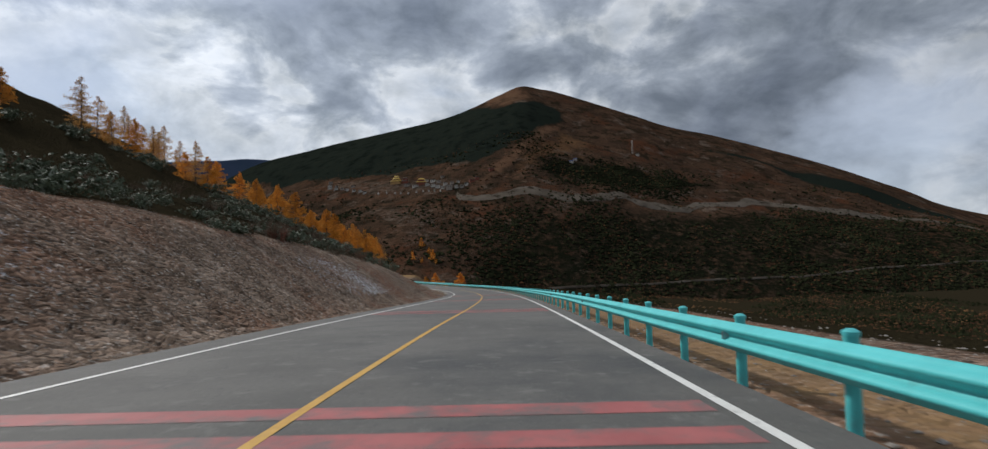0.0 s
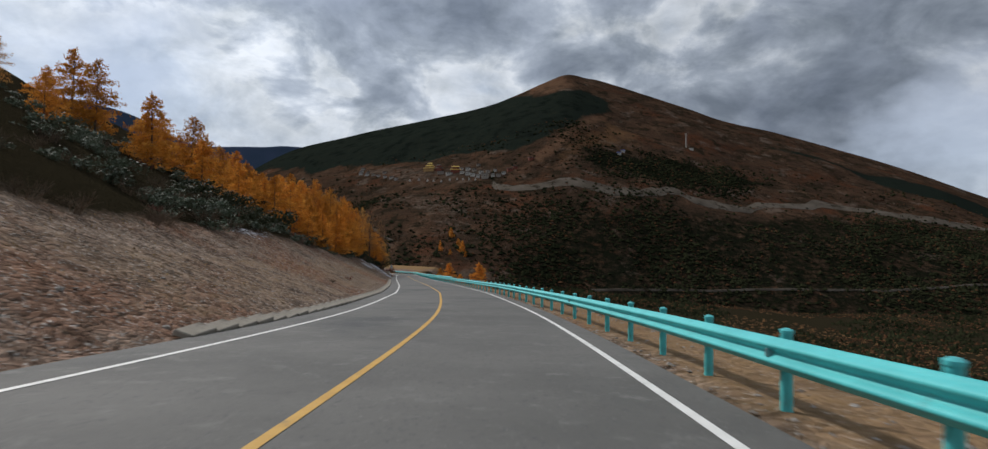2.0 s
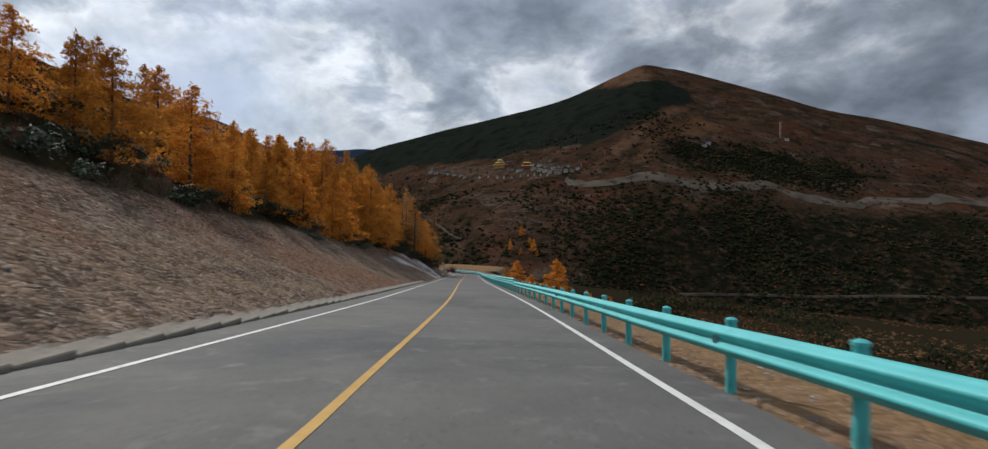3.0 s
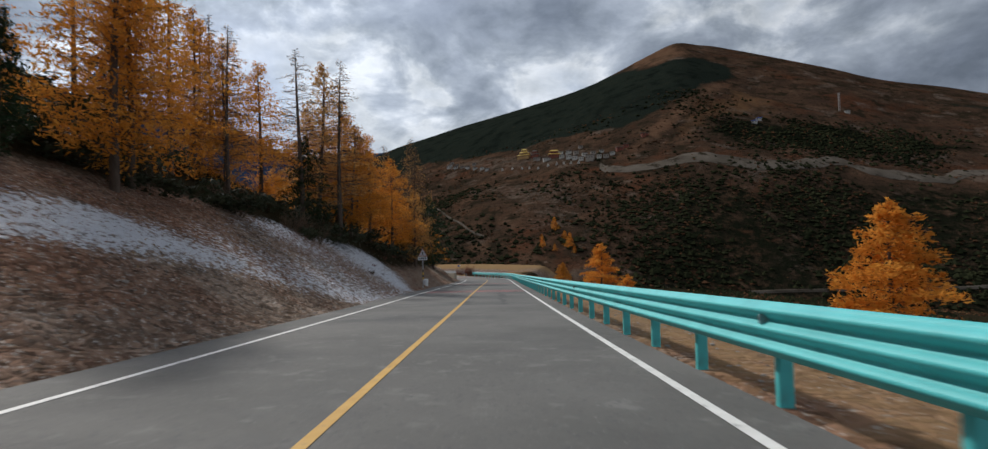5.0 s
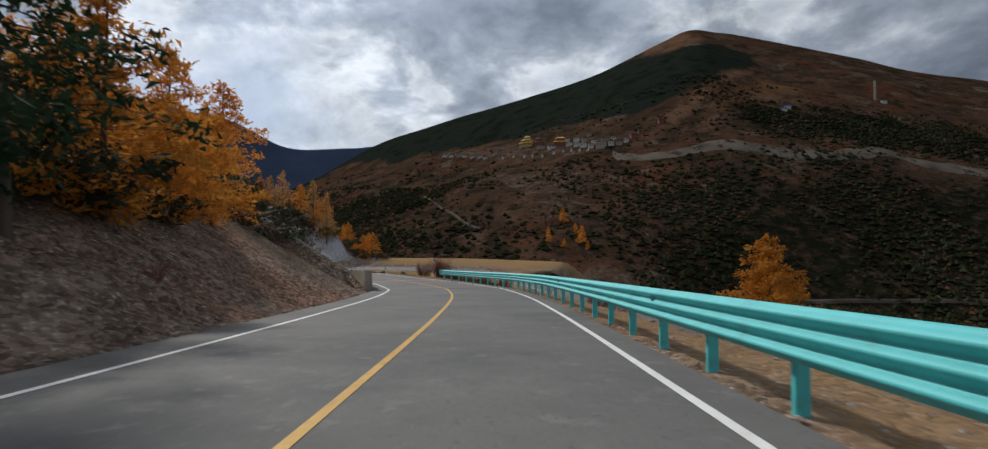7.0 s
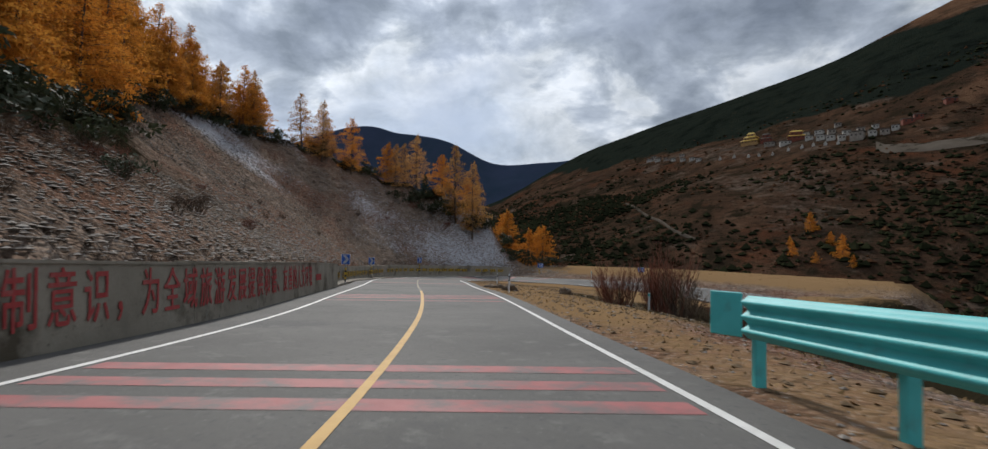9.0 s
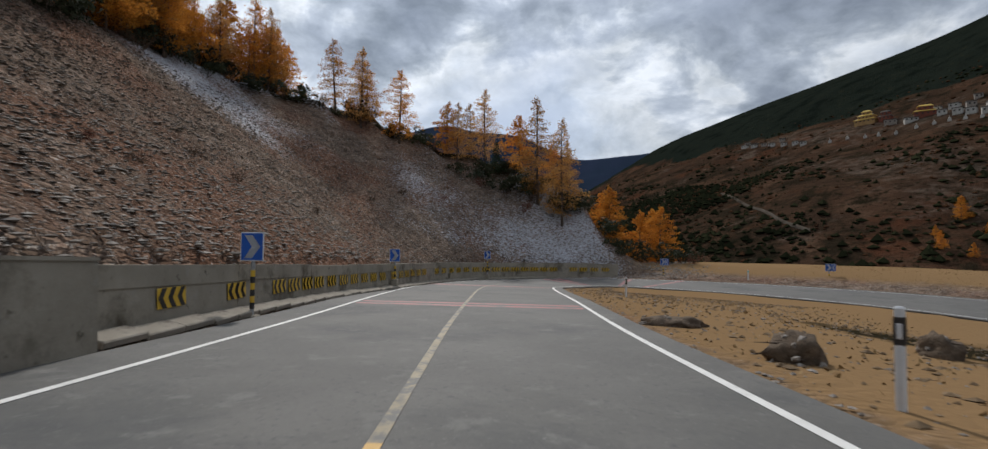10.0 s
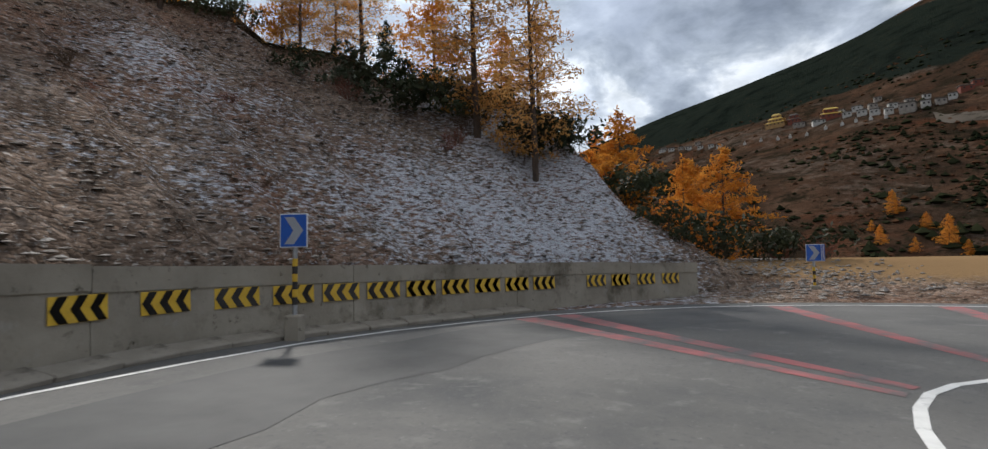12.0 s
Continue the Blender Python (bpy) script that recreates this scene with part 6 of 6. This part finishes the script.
slope_band("road_cut", [(-52, 780), (-40, 764), (0, 758), (44, 756), (87, 744), (130, 760), (183, 780), (208, 770), (254, 776), (300, 806), (345, 833), (400, 842), (460, 846), (527, 846), (620, 842), (740, 830)], 9, 12, "pale bare cut of a road along the far slope")
slope_band("valley_track", [(54, 562), (114, 577), (217, 604), (297, 618), (370, 631), (480, 660), (593, 686), (800, 730)], 1.6, 1.6, "thin pale track along the foot of the far slope", 1.0)
slope_band("footpath", [(-235, 745), (-222, 727), (-205, 700), (-180, 662), (-159, 631), (-140, 612)], 1.5, 1.5, "pale zigzag footpath on the far slope", 1.2)

SHRUB_FAR = material("far_dark_shrubs", [(0.35, (0.011, 0.0135, 0.007)), (0.65, (0.030, 0.032, 0.016))], 0.02, 0.95, 0, spec=0.0)
SHRUB_BROWN = material("far_russet_shrubs", [(0.35, (0.048, 0.025, 0.015)), (0.65, (0.10, 0.050, 0.026))], 0.02, 0.95, 0, spec=0.0)


SLOPE_GRID = np.empty(len(mountain.data.vertices) * 3)
mountain.data.vertices.foreach_get("co", SLOPE_GRID)
SLOPE_GRID = SLOPE_GRID.reshape(-1, 320, 3)[:150]


def far_places(count, seed, weights, base):
    """Places on the great slope, thick where the named covers are."""
    r = np.random.RandomState(seed)
    n = count * 6
    u, v = r.uniform(0.18, 0.80, n), r.uniform(0.0, 0.62, n)
    a, b = (v + 0.05) / 1.05 * 149, u * 319
    i, j = a.astype(int), b.astype(int)
    fa, fb = (a - i)[:, None], (b - j)[:, None]
    g = SLOPE_GRID
    at = (g[i, j] * (1 - fb) + g[i, j + 1] * fb) * (1 - fa) + (g[i + 1, j] * (1 - fb) + g[i + 1, j + 1] * fb) * fa
    chance = base + sum(f * sum(region(u, v, at, *shape) for shape in SLOPE_COVER[key]) for key, f in weights)
    chance = chance * np.clip(0.55 + 1.6 * fbm(at[:, 0], at[:, 1], 70, 4, 6.0), 0.05, 1.5)
    return at[r.uniform(0, 1, n) < chance][:count]


scatter("far_shrubs", SHRUB_FAR, "dark evergreen scrub on the far slope", far_places(24000, 1, (("scrub", 0.75), ("thin_scrub", 0.35), ("pale", -0.1)), 0.03), (0.9, 3.4), 0.75, 12)
scatter("russet_shrubs", SHRUB_BROWN, "russet scrub on the far slope", far_places(12000, 2, (("scrub", 0.25), ("thin_scrub", 0.25), ("tawny", 0.2)), 0.08), (0.7, 2.4), 0.7, 13)

WHITEWASH = material("whitewashed_wall", [(0.3, (0.34, 0.32, 0.29)), (0.65, (0.50, 0.48, 0.44))], 0.4, 0.9, 0.1, 3)
DARK_ROOF = material("dark_flat_roof", [(0.3, (0.06, 0.05, 0.042)), (0.65, (0.12, 0.10, 0.085))], 0.5, 0.9, 0.1, 3)
GOLD_ROOF = material("gilded_roof", [(0.3, (0.55, 0.36, 0.06)), (0.65, (0.68, 0.47, 0.10))], 0.5, 0.45, 0.1, 3)
RED_WALL = material("oxide_red_wall", [(0.3, (0.15, 0.045, 0.03)), (0.65, (0.22, 0.07, 0.045))], 0.4, 0.9, 0.1, 3)
STONE_WALL = material("bare_stone_wall", [(0.3, (0.20, 0.17, 0.14)), (0.65, (0.34, 0.30, 0.26))], 0.4, 0.9, 0.1, 3)
OCHRE_WALL = material("ochre_temple_wall", [(0.3, (0.30, 0.17, 0.07)), (0.65, (0.42, 0.26, 0.11))], 0.4, 0.9, 0.1, 3)
hr = random.Random(41)


def house(x, y, wide, deep, tall, wall=WHITEWASH, roof=DARK_ROOF, label="whitewashed flat-roofed stone house on the far slope", name="house", tiers=1):
    wide, deep, tall = wide * 0.66, deep * 0.7, tall * 0.66
    z = on_slope(x, y)
    head = tagged(new(name), label, "house", group="hillside village")
    head.matrix_basis = Matrix.Translation((x, y, z)) @ Matrix.Rotation(hr.uniform(-0.35, 0.35), 4, "Z")
    for k in range(tiers):
        f = 1 - 0.3 * k
        bm = bmesh.new()
        box(bm, (wide * f, deep * f, tall + (4 if k == 0 else 0)), (0, 0, tall / 2 + k * (tall + 0.9) - (2 if k == 0 else 0)), 0.1)
        body = part("wall", bm, wall, head)
        bm = bmesh.new()
        box(bm, (wide * f * 1.12, deep * f * 1.12, 0.7), (0, 0, tall + 0.35 + k * (tall + 0.9)), 0.15)
        if tiers > 1:
            for v in bm.verts:
                if v.co.z > tall + 0.4 + k * (tall + 0.9):
                    v.co.x, v.co.y, v.co.z = v.co.x * 0.7, v.co.y * 0.5, v.co.z + 1.0
        part("roof", bm, roof, head)
        count = max(2, int(wide * f / 3.0))
        for q in range(count):
            bm = bmesh.new()
            box(bm, (1.1, 0.16, 1.3), ((q + 0.5 - count / 2) * wide * f / count, -deep * f / 2 - 0.05, tall * 0.58 + k * (tall + 0.9)))
            part("window", bm, BLACK_PAINT, body)
    return head


for x, y, w, t in ((-307, 1036, 10, 5), (-295, 990, 9, 4), (-282, 946, 9, 4.5), (-275, 962, 8, 4), (-266, 927, 9, 4.5), (-255, 924, 8, 4), (-245, 916, 9, 4.5), (-240, 936, 8, 4), (-230, 904, 8, 4), (-216, 890, 8, 4), (-205, 873, 8, 4),
                   (-138, 876, 14, 5), (-122, 858, 14, 4), (-101, 843, 9, 5), (-91, 830, 9, 6), (-83, 820, 9, 6), (-75, 811, 8, 6), (-64, 805, 14, 9), (-54, 805, 8, 6), (-46, 802, 9, 5), (-39, 806, 7, 5),
                   (-72, 826, 9, 5), (-94, 858, 10, 5), (-84, 846, 9, 5), (-62, 824, 8, 5), (-106, 872, 9, 5), (-80, 866, 8, 4), (-52, 822, 7, 4)):
    house(x, y, w, w * 0.75, t, WHITEWASH if (x + y) % 3 else STONE_WALL)
house(-158, 897, 26, 15, 4.2, OCHRE_WALL, GOLD_ROOF, "gilded-roofed temple hall above the village", "temple", 3)
house(-113, 862, 22, 13, 5, RED_WALL, GOLD_ROOF, "gilded-roofed temple hall above the village", "temple", 2)
house(-143, 892, 14, 10, 4.5, RED_WALL, DARK_ROOF, "dark red temple building above the village", "temple", 2)
for x, y, w in ((-31, 815, 12), (-24, 821, 9), (-2, 845, 12)):
    house(x, y, w, 7, 4.5, RED_WALL, DARK_ROOF, "oxide-red monastery house on the far slope")
for k, (x, y) in enumerate(((-180, 857), (-166, 853), (-152, 847), (-142, 842), (-129, 831), (-115, 819), (-104, 814), (-95, 808), (-86, 802), (-77, 798))):
    z = on_slope(x, y)
    stupa = tagged(new("stupa"), "small white stupa in a row below the village", "stupa", group="row of stupas")
    stupa.location, stupa.scale = (x, y, z), (0.8, 0.8, 0.75)
    bm = bmesh.new()
    box(bm, (3, 3, 2.5), (0, 0, 0.5), 0.1)
    part("plinth", bm, WHITEWASH, stupa)
    bm = bmesh.new()
    rod(bm, 0.95, 1.7, 2.9, sides=10, top=1.15)
    rod(bm, 1.15, 2.9, 3.5, sides=10, top=0.4)
    rod(bm, 0.3, 3.5, 5.2, sides=8, top=0.1)
    part("dome", bm, WHITEWASH, stupa)
for x, y in ((128, 885), (137, 905)):
    house(x, y, 9, 6, 3.5, WHITEWASH, BLUE_SIGN, "small hut with a blue sheet roof on the far slope")
mast = tagged(new("radio_mast"), "slender white lattice radio mast on the far slope", "mast")
mast.location = (250, 975, on_slope(250, 975))
for dx, dy in ((-0.9, -0.5), (0.9, -0.5), (0, 1.0)):
    bm = bmesh.new()
    rod(bm, 0.22, -2, 24, (dx, dy), 6)
    part("leg", bm, WHITEWASH, mast)
for k in range(6):
    bm = bmesh.new()
    box(bm, (2.2, 1.8, 0.25), (0, 0, 2 + k * 4))
    part("brace", bm, WHITEWASH, mast)
house(258, 972, 8, 6, 4)
for x, y, tall in ((-82, 617, 11), (-66.5, 586, 12), (-87.5, 586, 8), (-77, 580, 6), (-72, 600, 7), (-62, 578, 6), (-90, 600, 5)):
    plant(GOLD, x, y, tall, on_slope(x, y))

def valley_places(count, seed):
    r = np.random.RandomState(seed)
    x, y = 10 + 420 * r.uniform(0, 1, count) ** 1.5, r.uniform(30, 590, count)
    keep = (fbm(x, y, 60, 4, 3.0 + seed) > -0.12) & (np.abs(side_of(np.stack([x, y], 1), np.ones(len(run), bool))[1]) > 12) & (x > 14)
    return np.column_stack([x[keep], y[keep], sheet_height(x[keep], y[keep])])


scatter("valley_shrubs", SHRUB_FAR, "dark scrub on the valley floor", valley_places(24000, 5), (0.6, 2.2), 0.8, 14)
TAWNY = material("tawny_dry_grass_tufts", [(0.35, (0.085, 0.044, 0.022)), (0.65, (0.17, 0.095, 0.045))], 0.05, 0.95, 0, spec=0.0)
scatter("valley_grass_tufts", TAWNY, "tawny dry grass tufts on the valley floor", valley_places(16000, 9), (0.4, 1.3), 0.5, 16)
scatter("valley_russet_shrubs", SHRUB_BROWN, "russet scrub on the valley floor", valley_places(14000, 6), (0.5, 1.6), 0.8, 15)

# larger single stones on the bank and verge
def stone_mesh(seed):
    r = random.Random(seed)
    bm = bmesh.new()
    bmesh.ops.create_icosphere(bm, subdivisions=1, radius=0.5)
    for v in bm.verts:
        v.co *= r.uniform(0.72, 1.18)
        v.co.z *= 0.6
    return mesh_from(bm, STONE, "stone")


STONES = [stone_mesh(k) for k in range(5)]
for x, y, z in np.vstack([strip_places(26, S0, S0 + 60, 1.2, 4, 21), strip_places(40, S0 + 70, S0 + 260, 1.2, 4, 22), strip_places(40, S0, S0 + 285, -1.6, -3.2, 23), strip_places(16, S0 + 290, S_TURN - 6, -1, -9, 24), strip_places(16, S_WALL_B, S_WALL_C, 3.5, 14, 25)]):
    ob = tagged(new("stone", STONES[br.randrange(5)]), "rough grey-brown stone lying on the ground", "stone")
    k = br.uniform(0.08, 0.24)
    ob.matrix_basis = Matrix.Translation((x, y, z + 0.1 * k)) @ Matrix.Rotation(br.uniform(0, math.tau), 4, "Z") @ Matrix.Diagonal((k, k * br.uniform(0.7, 1.2), k, 1))

# dark repairs in the asphalt
TAR = material("dark_asphalt_repair", [(0.3, (0.05, 0.05, 0.05)), (0.7, (0.08, 0.08, 0.078))], 1.5, 0.75, 0.2, 50, bump_dist=0.01)


def repair(a, b, u0, u1, seed):
    r = random.Random(seed)
    verts = []
    for s in np.linspace(a, b, 16):
        o, i = (np.array([np.interp(s, run, e[:, c]) for c in (0, 1)]) for e in (outer, inner))
        for u in (u0 + r.uniform(-0.03, 0.03), u1 + r.uniform(-0.03, 0.03)):
            verts.append((*(o + (i - o) * u), float(np.interp(s, run, road_z)) + 0.003))
    return tagged(link_mesh("asphalt_repair", verts, grid_faces(16, 2), TAR), "dark repaired strip in the asphalt", "road patch", kind="structure")


repair(S0 + 190, S0 + 206, 0.74, 0.775, 1)
repair(S0 + 343, S0 + 357, 0.12, 0.40, 2)
repair(S0 + 190, S0 + 193, 0.50, 0.55, 3)

HEAP_EARTH = material("dark_heap_earth", [(0.3, (0.055, 0.038, 0.025)), (0.65, (0.15, 0.108, 0.073))], 5, 0.95, 0.8, 14)
for k, (x, y, wide, tall) in enumerate(((-71.3, 304.9, 0.95, 0.38), (-70.0, 309.0, 0.9, 0.36), (-74.5, 307.9, 1.4, 0.2))):
    debris_heap(x, y, wide, tall, k + 3)
